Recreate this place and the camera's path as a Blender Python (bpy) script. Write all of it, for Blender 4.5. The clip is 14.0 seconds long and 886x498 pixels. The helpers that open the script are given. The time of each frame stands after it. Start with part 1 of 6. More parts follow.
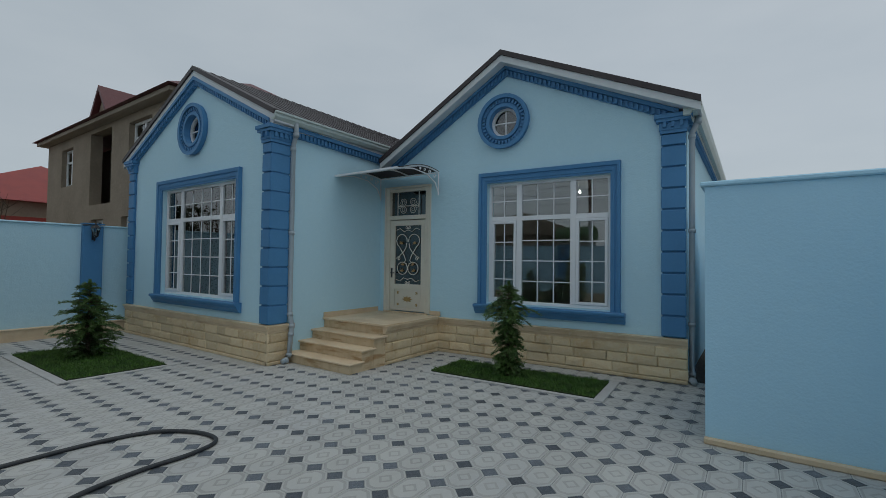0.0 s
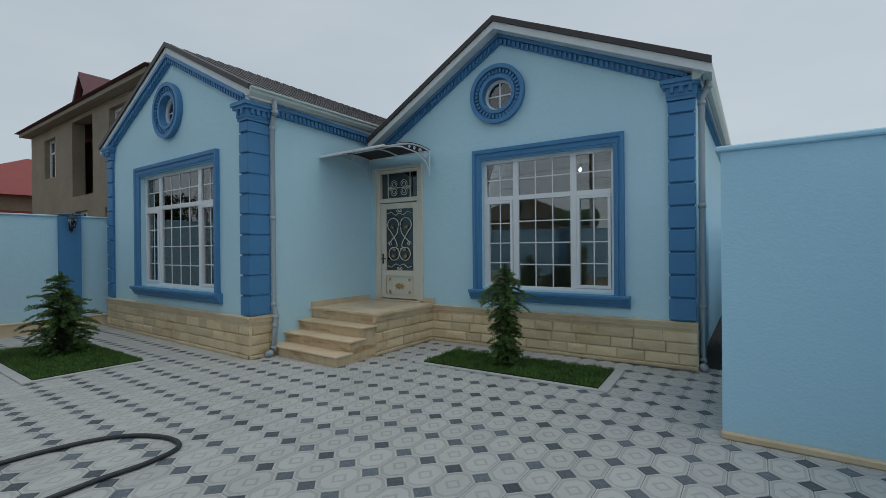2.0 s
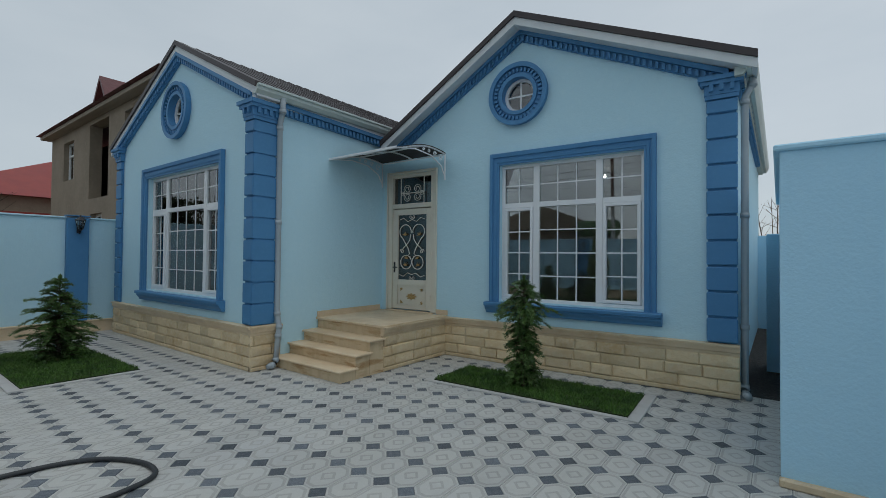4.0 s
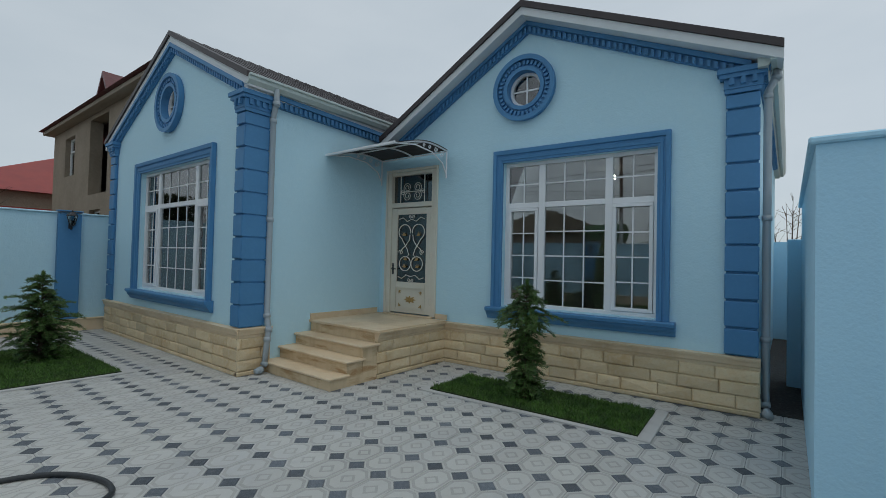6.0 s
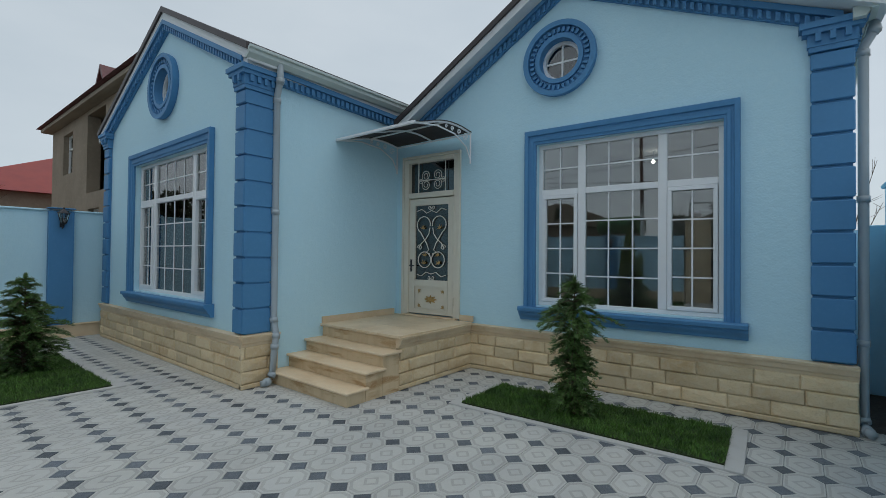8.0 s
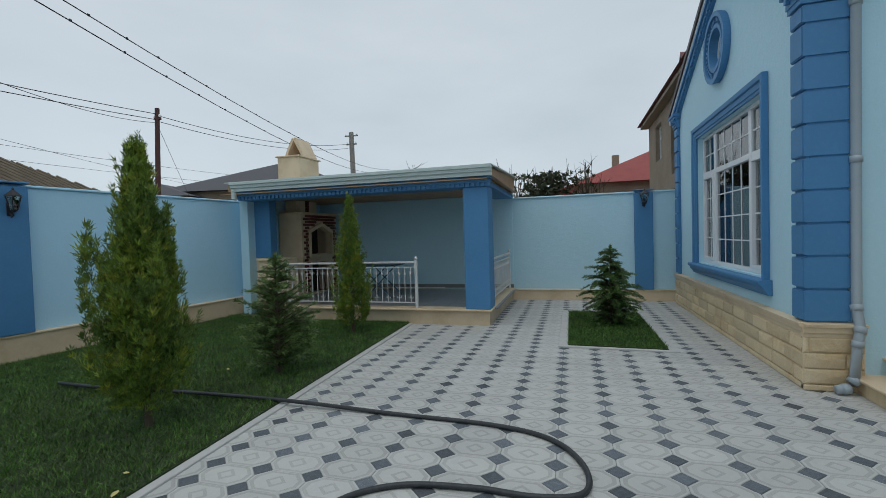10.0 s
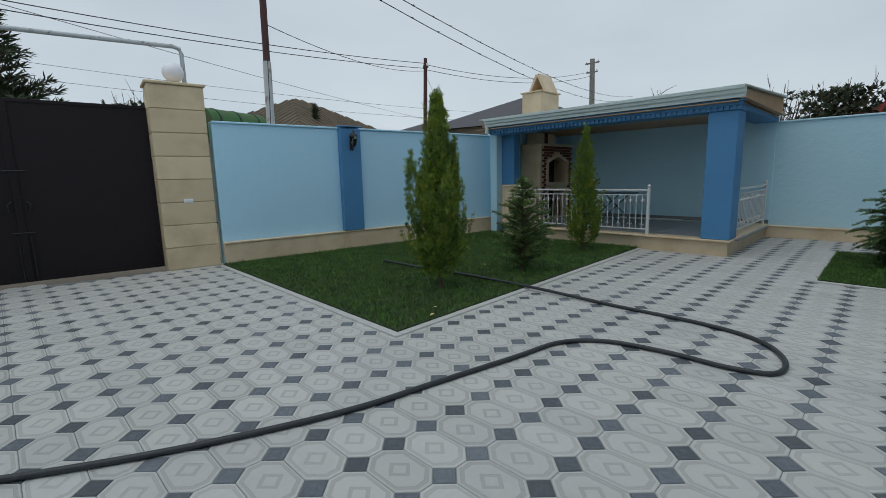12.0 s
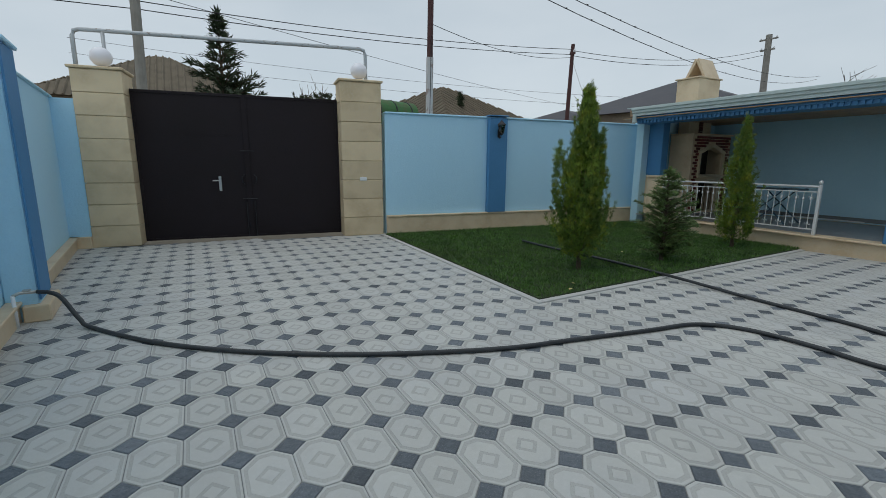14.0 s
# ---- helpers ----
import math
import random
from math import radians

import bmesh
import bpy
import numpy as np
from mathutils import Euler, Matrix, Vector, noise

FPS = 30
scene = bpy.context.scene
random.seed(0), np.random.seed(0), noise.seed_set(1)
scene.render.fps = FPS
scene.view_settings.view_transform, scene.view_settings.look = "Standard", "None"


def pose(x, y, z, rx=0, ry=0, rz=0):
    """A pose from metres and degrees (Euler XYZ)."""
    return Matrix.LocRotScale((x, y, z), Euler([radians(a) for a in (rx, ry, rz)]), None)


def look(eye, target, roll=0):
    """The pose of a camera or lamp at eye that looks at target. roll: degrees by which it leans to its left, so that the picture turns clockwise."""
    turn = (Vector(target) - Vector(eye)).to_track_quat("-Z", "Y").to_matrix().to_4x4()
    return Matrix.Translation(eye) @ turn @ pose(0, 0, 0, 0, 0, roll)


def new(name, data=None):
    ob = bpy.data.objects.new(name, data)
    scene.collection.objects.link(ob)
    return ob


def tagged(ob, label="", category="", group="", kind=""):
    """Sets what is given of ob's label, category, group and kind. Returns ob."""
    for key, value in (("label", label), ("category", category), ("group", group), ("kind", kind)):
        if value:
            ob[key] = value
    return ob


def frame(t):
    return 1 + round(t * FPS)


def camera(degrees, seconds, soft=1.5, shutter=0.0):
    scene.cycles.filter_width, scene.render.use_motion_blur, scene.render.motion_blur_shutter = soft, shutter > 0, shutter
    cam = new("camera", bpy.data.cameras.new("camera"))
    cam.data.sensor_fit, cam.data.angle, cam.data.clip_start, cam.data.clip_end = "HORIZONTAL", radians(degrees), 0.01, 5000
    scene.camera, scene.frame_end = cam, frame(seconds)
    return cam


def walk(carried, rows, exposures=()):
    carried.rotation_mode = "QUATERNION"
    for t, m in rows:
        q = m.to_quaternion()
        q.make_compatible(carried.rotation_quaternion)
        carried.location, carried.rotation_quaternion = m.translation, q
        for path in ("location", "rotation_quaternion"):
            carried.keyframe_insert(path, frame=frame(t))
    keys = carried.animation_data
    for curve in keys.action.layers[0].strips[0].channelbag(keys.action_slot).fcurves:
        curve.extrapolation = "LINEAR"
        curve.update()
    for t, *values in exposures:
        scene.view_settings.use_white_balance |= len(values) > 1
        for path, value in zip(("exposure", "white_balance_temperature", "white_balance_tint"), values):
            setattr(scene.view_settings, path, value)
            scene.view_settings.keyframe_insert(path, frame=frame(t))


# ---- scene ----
cam = camera(89.3, 14.0, soft=0.6)
PATH = [
    (0, (0.195, 0.05, 1.767), (-0.941, 1.695, 1.819), 0.7),
    (0.5, (0.119, 0.137, 1.724), (-0.973, 1.81, 1.811), 0.5),
    (1, (0.077, 0.278, 1.696), (-0.993, 1.966, 1.769), -0.0),
    (1.5, (0.061, 0.425, 1.696), (-1.028, 2.103, 1.724), -0.3),
    (2, (0.044, 0.531, 1.708), (-1.097, 2.174, 1.703), -0.5),
    (2.5, (-0.039, 0.641, 1.71), (-1.224, 2.252, 1.706), -0.4),
    (3, (-0.168, 0.743, 1.714), (-1.358, 2.35, 1.72), -0.0),
    (5.5, (-0.246, 1.202, 1.687), (-1.464, 2.788, 1.744), 1.3),
    (6, (-0.343, 1.291, 1.694), (-1.564, 2.874, 1.74), 1.4),
    (6.5, (-0.547, 1.41, 1.697), (-1.723, 3.027, 1.747), 1.4),
    (7, (-0.709, 1.494, 1.683), (-1.84, 3.143, 1.728), 1.3),
    (7.2, (-0.76, 1.531, 1.684), (-1.907, 3.169, 1.725), 1.1),
    (9.3, (-1.347, 2.145, 1.638), (-3.292, 2.612, 1.641), -1.1),
    (9.5, (-1.311, 2.213, 1.639), (-3.311, 2.199, 1.633), -1.8),
    (10, (-1.236, 2.353, 1.606), (-3.158, 1.802, 1.548), -1.7),
    (10.5, (-1.049, 2.458, 1.562), (-2.883, 1.67, 1.445), -2.4),
    (11, (-0.821, 2.597, 1.506), (-2.55, 1.611, 1.31), -3.1),
    (11.5, (-0.533, 2.781, 1.488), (-2.13, 1.607, 1.218), -1.8),
    (12, (-0.206, 2.874, 1.474), (-1.6, 1.476, 1.156), -1.3),
    (12.5, (0.083, 3.0, 1.484), (-0.96, 1.328, 1.14), -2.0),
    (13, (0.25, 3.145, 1.476), (-0.523, 1.335, 1.123), 1.0),
    (13.5, (0.383, 3.258, 1.457), (-0.248, 1.396, 1.091), 1.0),
    (14, (0.447, 3.31, 1.49), (-0.498, 1.588, 1.115), 0.4),
]
walk(cam, [(t, look(eye, target, roll)) for t, eye, target, roll in PATH], [(0, -0.34), (1, -0.17), (3, -0.11), (7.2, 0.0), (9.5, 0.12), (11, 0.05), (14, 0.05)])

# ---- world and light: an overcast sky, brightest above and behind the house ----
world = bpy.data.worlds.new("overcast")
scene.world = world
world.use_nodes = True
wn = world.node_tree.nodes
wl = world.node_tree.links
wn.clear()
w_out = wn.new("ShaderNodeOutputWorld")
w_bg = wn.new("ShaderNodeBackground")
w_sky = wn.new("ShaderNodeTexSky")
w_sky.sky_type = "NISHITA"
w_sky.sun_disc = False
w_sky.sun_elevation = radians(50)
w_sky.sun_rotation = radians(20)
w_dim = wn.new("ShaderNodeMix")
w_dim.data_type = "RGBA"
w_dim.blend_type = "MULTIPLY"
w_dim.inputs[0].default_value = 1.0
w_dim.inputs[7].default_value = (0.12, 0.12, 0.12, 1)
w_coord = wn.new("ShaderNodeTexCoord")
w_noise = wn.new("ShaderNodeTexNoise")
w_noise.inputs["Scale"].default_value = 2.2
w_noise.inputs["Detail"].default_value = 5
w_map = wn.new("ShaderNodeMapping")
w_map.inputs["Scale"].default_value = (1, 1, 3)
w_ramp = wn.new("ShaderNodeValToRGB")
w_ramp.color_ramp.elements[0].position = 0.3
w_ramp.color_ramp.elements[0].color = (0.50, 0.575, 0.63, 1)
w_ramp.color_ramp.elements[1].position = 0.75
w_ramp.color_ramp.elements[1].color = (0.60, 0.665, 0.71, 1)
w_mix = wn.new("ShaderNodeMix")
w_mix.data_type = "RGBA"
w_mix.inputs[0].default_value = 0.9
wl.new(w_coord.outputs["Generated"], w_map.inputs[0])
wl.new(w_map.outputs[0], w_noise.inputs["Vector"])
wl.new(w_noise.outputs["Fac"], w_ramp.inputs[0])
wl.new(w_sky.outputs[0], w_dim.inputs[6])
wl.new(w_dim.outputs[2], w_mix.inputs[6])
wl.new(w_ramp.outputs[0], w_mix.inputs[7])
wl.new(w_mix.outputs[2], w_bg.inputs["Color"])
w_bg.inputs["Strength"].default_value = 1.0
wl.new(w_bg.outputs[0], w_out.inputs[0])

sun_data = bpy.data.lights.new("sun", "SUN")
sun_data.energy = 0.6
sun_data.angle = radians(40)
sun_data.color = (1.0, 0.96, 0.9)
sun = new("sun", sun_data)
sun.matrix_world = look((12, 0, 36), (0, 0, 0))

# ---- materials ----
def material(name, colour, rough=0.6, metal=0.0, spots=(), bump=(), island=0.0, spec=0.5):
    """spots: (scale, colour, amount, low, high) noise layers mixed over the colour, a scale of three numbers for stretched veins. bump: (scale, strength, distance) rows.
    island: brightness change from piece to piece."""
    m = bpy.data.materials.new(name)
    m.use_nodes = True
    n, l = m.node_tree.nodes, m.node_tree.links
    p = n["Principled BSDF"]
    p.inputs["Roughness"].default_value = rough
    p.inputs["Metallic"].default_value = metal
    p.inputs["Specular IOR Level"].default_value = spec
    geo = n.new("ShaderNodeNewGeometry")
    rgb = n.new("ShaderNodeRGB")
    rgb.outputs[0].default_value = (*colour, 1)
    last = rgb.outputs[0]
    for scale, other, amount, low, high in spots:
        t = n.new("ShaderNodeTexNoise")
        t.inputs["Detail"].default_value = 6
        if isinstance(scale, tuple):
            t.inputs["Scale"].default_value = 1.0
            k = n.new("ShaderNodeMapping")
            k.inputs["Scale"].default_value = scale
            l.new(geo.outputs["Position"], k.inputs[0])
            l.new(k.outputs[0], t.inputs["Vector"])
        else:
            t.inputs["Scale"].default_value = scale
            l.new(geo.outputs["Position"], t.inputs["Vector"])
        r = n.new("ShaderNodeMapRange")
        r.inputs[1].default_value, r.inputs[2].default_value, r.inputs[4].default_value = low, high, amount
        l.new(t.outputs["Fac"], r.inputs[0])
        x = n.new("ShaderNodeMix")
        x.data_type = "RGBA"
        l.new(r.outputs[0], x.inputs[0])
        l.new(last, x.inputs[6])
        x.inputs[7].default_value = (*other, 1)
        last = x.outputs[2]
    if island:
        info = n.new("ShaderNodeObjectInfo")
        add = n.new("ShaderNodeMath")
        l.new(info.outputs["Random"], add.inputs[0])
        l.new(geo.outputs["Random Per Island"], add.inputs[1])
        fr = n.new("ShaderNodeMath")
        fr.operation = "FRACT"
        l.new(add.outputs[0], fr.inputs[0])
        r = n.new("ShaderNodeMapRange")
        r.inputs[3].default_value, r.inputs[4].default_value = 1 - island, 1 + island
        l.new(fr.outputs[0], r.inputs[0])
        h = n.new("ShaderNodeHueSaturation")
        l.new(r.outputs[0], h.inputs["Value"])
        l.new(last, h.inputs["Color"])
        last = h.outputs[0]
    l.new(last, p.inputs["Base Color"])
    normal = None
    for scale, strength, distance in bump:
        t = n.new("ShaderNodeTexNoise")
        t.inputs["Scale"].default_value = scale
        t.inputs["Detail"].default_value = 5
        l.new(geo.outputs["Position"], t.inputs["Vector"])
        b = n.new("ShaderNodeBump")
        b.inputs["Strength"].default_value = strength
        b.inputs["Distance"].default_value = distance
        l.new(t.outputs["Fac"], b.inputs["Height"])
        if normal:
            l.new(normal, b.inputs["Normal"])
        normal = b.outputs[0]
    if normal:
        l.new(normal, p.inputs["Normal"])
    return m


def glass_material(name, tint, gloss=1.0):
    m = bpy.data.materials.new(name)
    m.use_nodes = True
    n, l = m.node_tree.nodes, m.node_tree.links
    n.remove(n["Principled BSDF"])
    t = n.new("ShaderNodeBsdfTransparent")
    t.inputs[0].default_value = (*tint, 1)
    g = n.new("ShaderNodeBsdfGlossy")
    g.inputs["Roughness"].default_value = 0.01
    g.inputs[0].default_value = (gloss, gloss, gloss, 1)
    f = n.new("ShaderNodeFresnel")
    f.inputs[0].default_value = 2.2
    x = n.new("ShaderNodeMixShader")
    l.new(f.outputs[0], x.inputs[0])
    l.new(t.outputs[0], x.inputs[1])
    l.new(g.outputs[0], x.inputs[2])
    l.new(x.outputs[0], n["Material Output"].inputs[0])
    return m


def glow(name, colour, strength):
    m = bpy.data.materials.new(name)
    m.use_nodes = True
    p = m.node_tree.nodes["Principled BSDF"]
    p.inputs["Base Color"].default_value = (*colour, 1)
    p.inputs["Emission Color"].default_value = (*colour, 1)
    p.inputs["Emission Strength"].default_value = strength
    return m


PLASTER = material("pale_blue_plaster", (0.52, 0.765, 0.875), 0.85, 0, [(0.7, (0.475, 0.715, 0.825), 0.6, 0.4, 0.75), (14, (0.59, 0.81, 0.90), 0.35, 0.5, 0.8), (90, (0.44, 0.67, 0.77), 0.35, 0.5, 0.75)], [(9, 0.3, 0.025), (45, 0.45, 0.01)])
FENCE = material("sky_blue_plaster", (0.475, 0.755, 0.925), 0.85, 0, [(0.6, (0.43, 0.70, 0.875), 0.6, 0.4, 0.75), (12, (0.52, 0.79, 0.94), 0.35, 0.5, 0.8), (80, (0.40, 0.66, 0.82), 0.35, 0.5, 0.75)], [(8, 0.18, 0.02), (40, 0.4, 0.01)])
TRIM = material("cornflower_blue_paint", (0.07, 0.235, 0.455), 0.6, 0, [(1.5, (0.06, 0.205, 0.40), 0.6, 0.4, 0.7), (25, (0.095, 0.27, 0.50), 0.4, 0.5, 0.8)], [(20, 0.2, 0.008)])
STONE = material("honey_limestone", (0.72, 0.575, 0.365), 0.8, 0, [(2.2, (0.55, 0.36, 0.17), 0.65, 0.48, 0.72), (18, (0.75, 0.65, 0.48), 0.5, 0.45, 0.7), (70, (0.47, 0.34, 0.19), 0.45, 0.55, 0.75)], [(14, 0.5, 0.02), (60, 0.5, 0.008), (160, 0.3, 0.003)], island=0.13)
JOINT = material("sandy_mortar", (0.60, 0.48, 0.31), 0.9, 0, [(20, (0.28, 0.22, 0.15), 0.5, 0.4, 0.7)], [(80, 0.4, 0.005)])
TRAVERTINE = material("polished_travertine", (0.72, 0.57, 0.385), 0.45, 0, [(2.5, (0.52, 0.37, 0.21), 0.6, 0.45, 0.7), (22, (0.68, 0.60, 0.46), 0.5, 0.5, 0.75), (75, (0.46, 0.33, 0.19), 0.35, 0.58, 0.75)], [(60, 0.15, 0.002)], island=0.08)
VEINED = material("rust_veined_limestone", (0.68, 0.53, 0.34), 0.6, 0, [((2.5, 2.5, 14), (0.40, 0.22, 0.085), 0.85, 0.5, 0.66), ((9, 9, 2), (0.50, 0.36, 0.20), 0.55, 0.45, 0.7), (60, (0.66, 0.55, 0.38), 0.4, 0.5, 0.75)], [(40, 0.3, 0.005)])
ROOF = material("dark_brown_sheet_metal", (0.045, 0.036, 0.038), 0.5, 0.1, [(2, (0.06, 0.05, 0.05), 0.7, 0.4, 0.7)], [(30, 0.1, 0.004)])
GUTTER = material("pale_grey_green_metal", (0.52, 0.60, 0.58), 0.4, 0.0, [(6, (0.44, 0.52, 0.50), 0.5, 0.45, 0.75)])
SOFFIT = material("white_fascia_board", (0.66, 0.70, 0.72), 0.5, 0, [(5, (0.58, 0.62, 0.64), 0.5, 0.5, 0.8)])
PIPE = material("grey_downpipe_plastic", (0.36, 0.42, 0.46), 0.45, 0, [(8, (0.30, 0.35, 0.38), 0.5, 0.5, 0.8)])
WHITE = material("white_pvc", (0.80, 0.82, 0.84), 0.35, 0, [(10, (0.74, 0.76, 0.78), 0.4, 0.5, 0.8)])
CREAM = material("cream_door_paint", (0.72, 0.68, 0.58), 0.35, 0, [(6, (0.66, 0.61, 0.51), 0.5, 0.45, 0.75)])
GOLD = material("gilded_metal", (0.50, 0.34, 0.14), 0.4, 0.5, [(40, (0.34, 0.22, 0.09), 0.6, 0.4, 0.7)])
IRON = material("black_painted_iron", (0.02, 0.022, 0.026), 0.45, 0.3, [(30, (0.04, 0.04, 0.045), 0.6, 0.4, 0.7)], [(60, 0.2, 0.003)])
GLASS = glass_material("window_glass", (0.78, 0.82, 0.82))
DARKGLASS = glass_material("tinted_door_glass", (0.16, 0.2, 0.2))
ROOM = material("grey_room_plaster", (0.70, 0.69, 0.66), 0.8, 0, [(2, (0.34, 0.33, 0.31), 0.6, 0.4, 0.7)])
GRASSM = material("lawn_blades", (0.072, 0.17, 0.024), 0.7, 0, [(0.9, (0.068, 0.115, 0.024), 0.7, 0.45, 0.7), (5, (0.034, 0.085, 0.016), 0.8, 0.45, 0.62), (16, (0.085, 0.16, 0.03), 0.6, 0.5, 0.7)], island=0.55)
SOIL = material("dark_lawn_soil", (0.03, 0.05, 0.016), 0.95, 0, [(6, (0.02, 0.03, 0.012), 0.7, 0.4, 0.7)], [(30, 0.8, 0.03)])
TILE = material("light_grey_cement_tile", (0.50, 0.505, 0.478), 0.6, 0, [(1.1, (0.45, 0.46, 0.465), 0.7, 0.42, 0.7), (30, (0.57, 0.57, 0.56), 0.4, 0.5, 0.75), (7, (0.40, 0.40, 0.385), 0.45, 0.56, 0.75), (170, (0.36, 0.36, 0.35), 0.5, 0.55, 0.75)], [(120, 0.15, 0.002)], island=0.06)
TILELINE = material("mid_grey_cement_tile", (0.405, 0.405, 0.385), 0.65, 0, [(40, (0.43, 0.44, 0.435), 0.6, 0.45, 0.7), (150, (0.27, 0.27, 0.265), 0.6, 0.52, 0.7)], [(150, 0.3, 0.003)], island=0.08)
TILEDARK = material("slate_grey_cement_tile", (0.09, 0.107, 0.125), 0.6, 0, [(25, (0.14, 0.16, 0.185), 0.7, 0.45, 0.7), (1.3, (0.14, 0.155, 0.17), 0.5, 0.45, 0.7), (130, (0.22, 0.24, 0.26), 0.6, 0.55, 0.7)], [(90, 0.6, 0.006)], island=0.35)
GROUT = material("grey_grout", (0.24, 0.25, 0.25), 0.9, 0, [(20, (0.17, 0.175, 0.18), 0.6, 0.4, 0.7)], [(100, 0.4, 0.004)])
EARTH = material("dry_earth", (0.20, 0.17, 0.13), 0.95, 0, [(0.2, (0.14, 0.13, 0.09), 0.7, 0.4, 0.7), (5, (0.25, 0.22, 0.17), 0.5, 0.45, 0.7)], [(12, 0.6, 0.05)])
GRAVEL = material("dark_crushed_gravel", (0.06, 0.055, 0.05), 0.9, 0, [(30, (0.15, 0.135, 0.12), 0.8, 0.5, 0.7), (9, (0.035, 0.03, 0.03), 0.6, 0.4, 0.7)], [(45, 1.0, 0.03)])

# ---- helpers for building ----
def thing(name, label, category="", m=None, group="", kind=""):
    e = new(name)
    e.empty_display_size = 0.1
    if m is not None:
        e.matrix_world = m
    return tagged(e, label, category, group, kind)


def mesh_of(name, bm, mats):
    me = bpy.data.meshes.new(name)
    bm.normal_update()
    bm.to_mesh(me)
    bm.free()
    for m in (mats if isinstance(mats, (list, tuple)) else [mats]):
        me.materials.append(m)
    return me


def part(name, bm, mats, parent=None, label="", smooth=False, m=None):
    me = mesh_of(name, bm, mats) if isinstance(bm, bmesh.types.BMesh) else bm
    if smooth:
        for f in me.polygons:
            f.use_smooth = True
    ob = new(name, me)
    if parent is not None:
        ob.parent = parent
    if m is not None:
        ob.matrix_local = m
    if label:
        ob["label"] = label
    return ob


def box(bm, x0, x1, y0, y1, z0, z1, bevel=0.0, mat=0):
    r = bmesh.ops.create_cube(bm, size=1)
    vs = r["verts"]
    for v in vs:
        v.co = ((x0 + x1) / 2 + v.co.x * (x1 - x0), (y0 + y1) / 2 + v.co.y * (y1 - y0), (z0 + z1) / 2 + v.co.z * (z1 - z0))
    faces = {f for v in vs for f in v.link_faces}
    for f in faces:
        f.material_index = mat
    if bevel:
        bmesh.ops.bevel(bm, geom=list({e for v in vs for e in v.link_edges}), offset=bevel, segments=1, affect="EDGES")
    return bm


def boxes(rows, bevel=0.0):
    bm = bmesh.new()
    for r in rows:
        box(bm, *r, bevel=bevel)
    return bm


def prism(pts, a, b, axis="y", bm=None):
    """A profile drawn out from a to b. axis y: pts are (x, z); axis x: (y, z); axis z: (x, y)."""
    bm = bm or bmesh.new()
    put = {"y": lambda p, s: (p[0], s, p[1]), "x": lambda p, s: (s, p[0], p[1]), "z": lambda p, s: (p[0], p[1], s)}[axis]
    va = [bm.verts.new(put(p, a)) for p in pts]
    vb = [bm.verts.new(put(p, b)) for p in pts]
    fs = [bm.faces.new(va), bm.faces.new(vb[::-1])]
    k = len(pts)
    for i in range(k):
        fs.append(bm.faces.new((va[i], vb[i], vb[(i + 1) % k], va[(i + 1) % k])))
    bmesh.ops.recalc_face_normals(bm, faces=fs)
    return bm


def holed(outline, holes, v0, v1):
    """A wall in the x-z plane with holes through it, from y = v0 to v1."""
    bm = bmesh.new()
    edges = []
    for loop in [outline, *holes]:
        vs = [bm.verts.new((x, v0, z)) for x, z in loop]
        edges += [bm.edges.new((vs[i], vs[(i + 1) % len(vs)])) for i in range(len(vs))]
    r = bmesh.ops.triangle_fill(bm, edges=edges, use_beauty=True, use_dissolve=False)
    faces = [g for g in r["geom"] if isinstance(g, bmesh.types.BMFace)]
    ext = bmesh.ops.extrude_face_region(bm, geom=faces, use_keep_orig=True)
    for g in ext["geom"]:
        if isinstance(g, bmesh.types.BMVert):
            g.co.y += v1 - v0
    bmesh.ops.recalc_face_normals(bm, faces=bm.faces[:])
    return bm


def rect(x0, x1, z0, z1):
    return [(x0, z0), (x1, z0), (x1, z1), (x0, z1)]


def ring(cx, cz, r, n=40):
    return [(cx + r * math.cos(2 * math.pi * i / n), cz + r * math.sin(2 * math.pi * i / n)) for i in range(n)]


def tube(bm, pts, r, sides=8, closed=False):
    """A round bar along points."""
    pts = [Vector(p) for p in pts]
    rings = []
    n = len(pts)
    for i, p in enumerate(pts):
        d = (pts[(i + 1) % n if closed else min(i + 1, n - 1)] - pts[i - 1 if closed or i else 0]).normalized()
        up = Vector((0, 0, 1)) if abs(d.z) < 0.9 else Vector((0, 1, 0))
        s = d.cross(up).normalized()
        t = s.cross(d)
        rr = r[i] if isinstance(r, (list, tuple)) else r
        rings.append([bm.verts.new(p + rr * (math.cos(2 * math.pi * k / sides) * s + math.sin(2 * math.pi * k / sides) * t)) for k in range(sides)])
    for i in range(n if closed else n - 1):
        a, b = rings[i], rings[(i + 1) % n]
        for k in range(sides):
            bm.faces.new((a[k], a[(k + 1) % sides], b[(k + 1) % sides], b[k]))
    if not closed:
        bm.faces.new(rings[0][::-1])
        bm.faces.new(rings[-1])
    return bm


def lathe(profile, sides=20, bm=None, x=0, y=0):
    """profile: (radius, z) rows, turned round the upright axis."""
    bm = bm or bmesh.new()
    rings = [[bm.verts.new((x + r * math.cos(2 * math.pi * k / sides), y + r * math.sin(2 * math.pi * k / sides), z)) for k in range(sides)] for r, z in profile]
    for a, b in zip(rings, rings[1:]):
        for k in range(sides):
            bm.faces.new((a[k], a[(k + 1) % sides], b[(k + 1) % sides], b[k]))
    bm.faces.new(rings[0][::-1])
    bm.faces.new(rings[-1])
    return bm


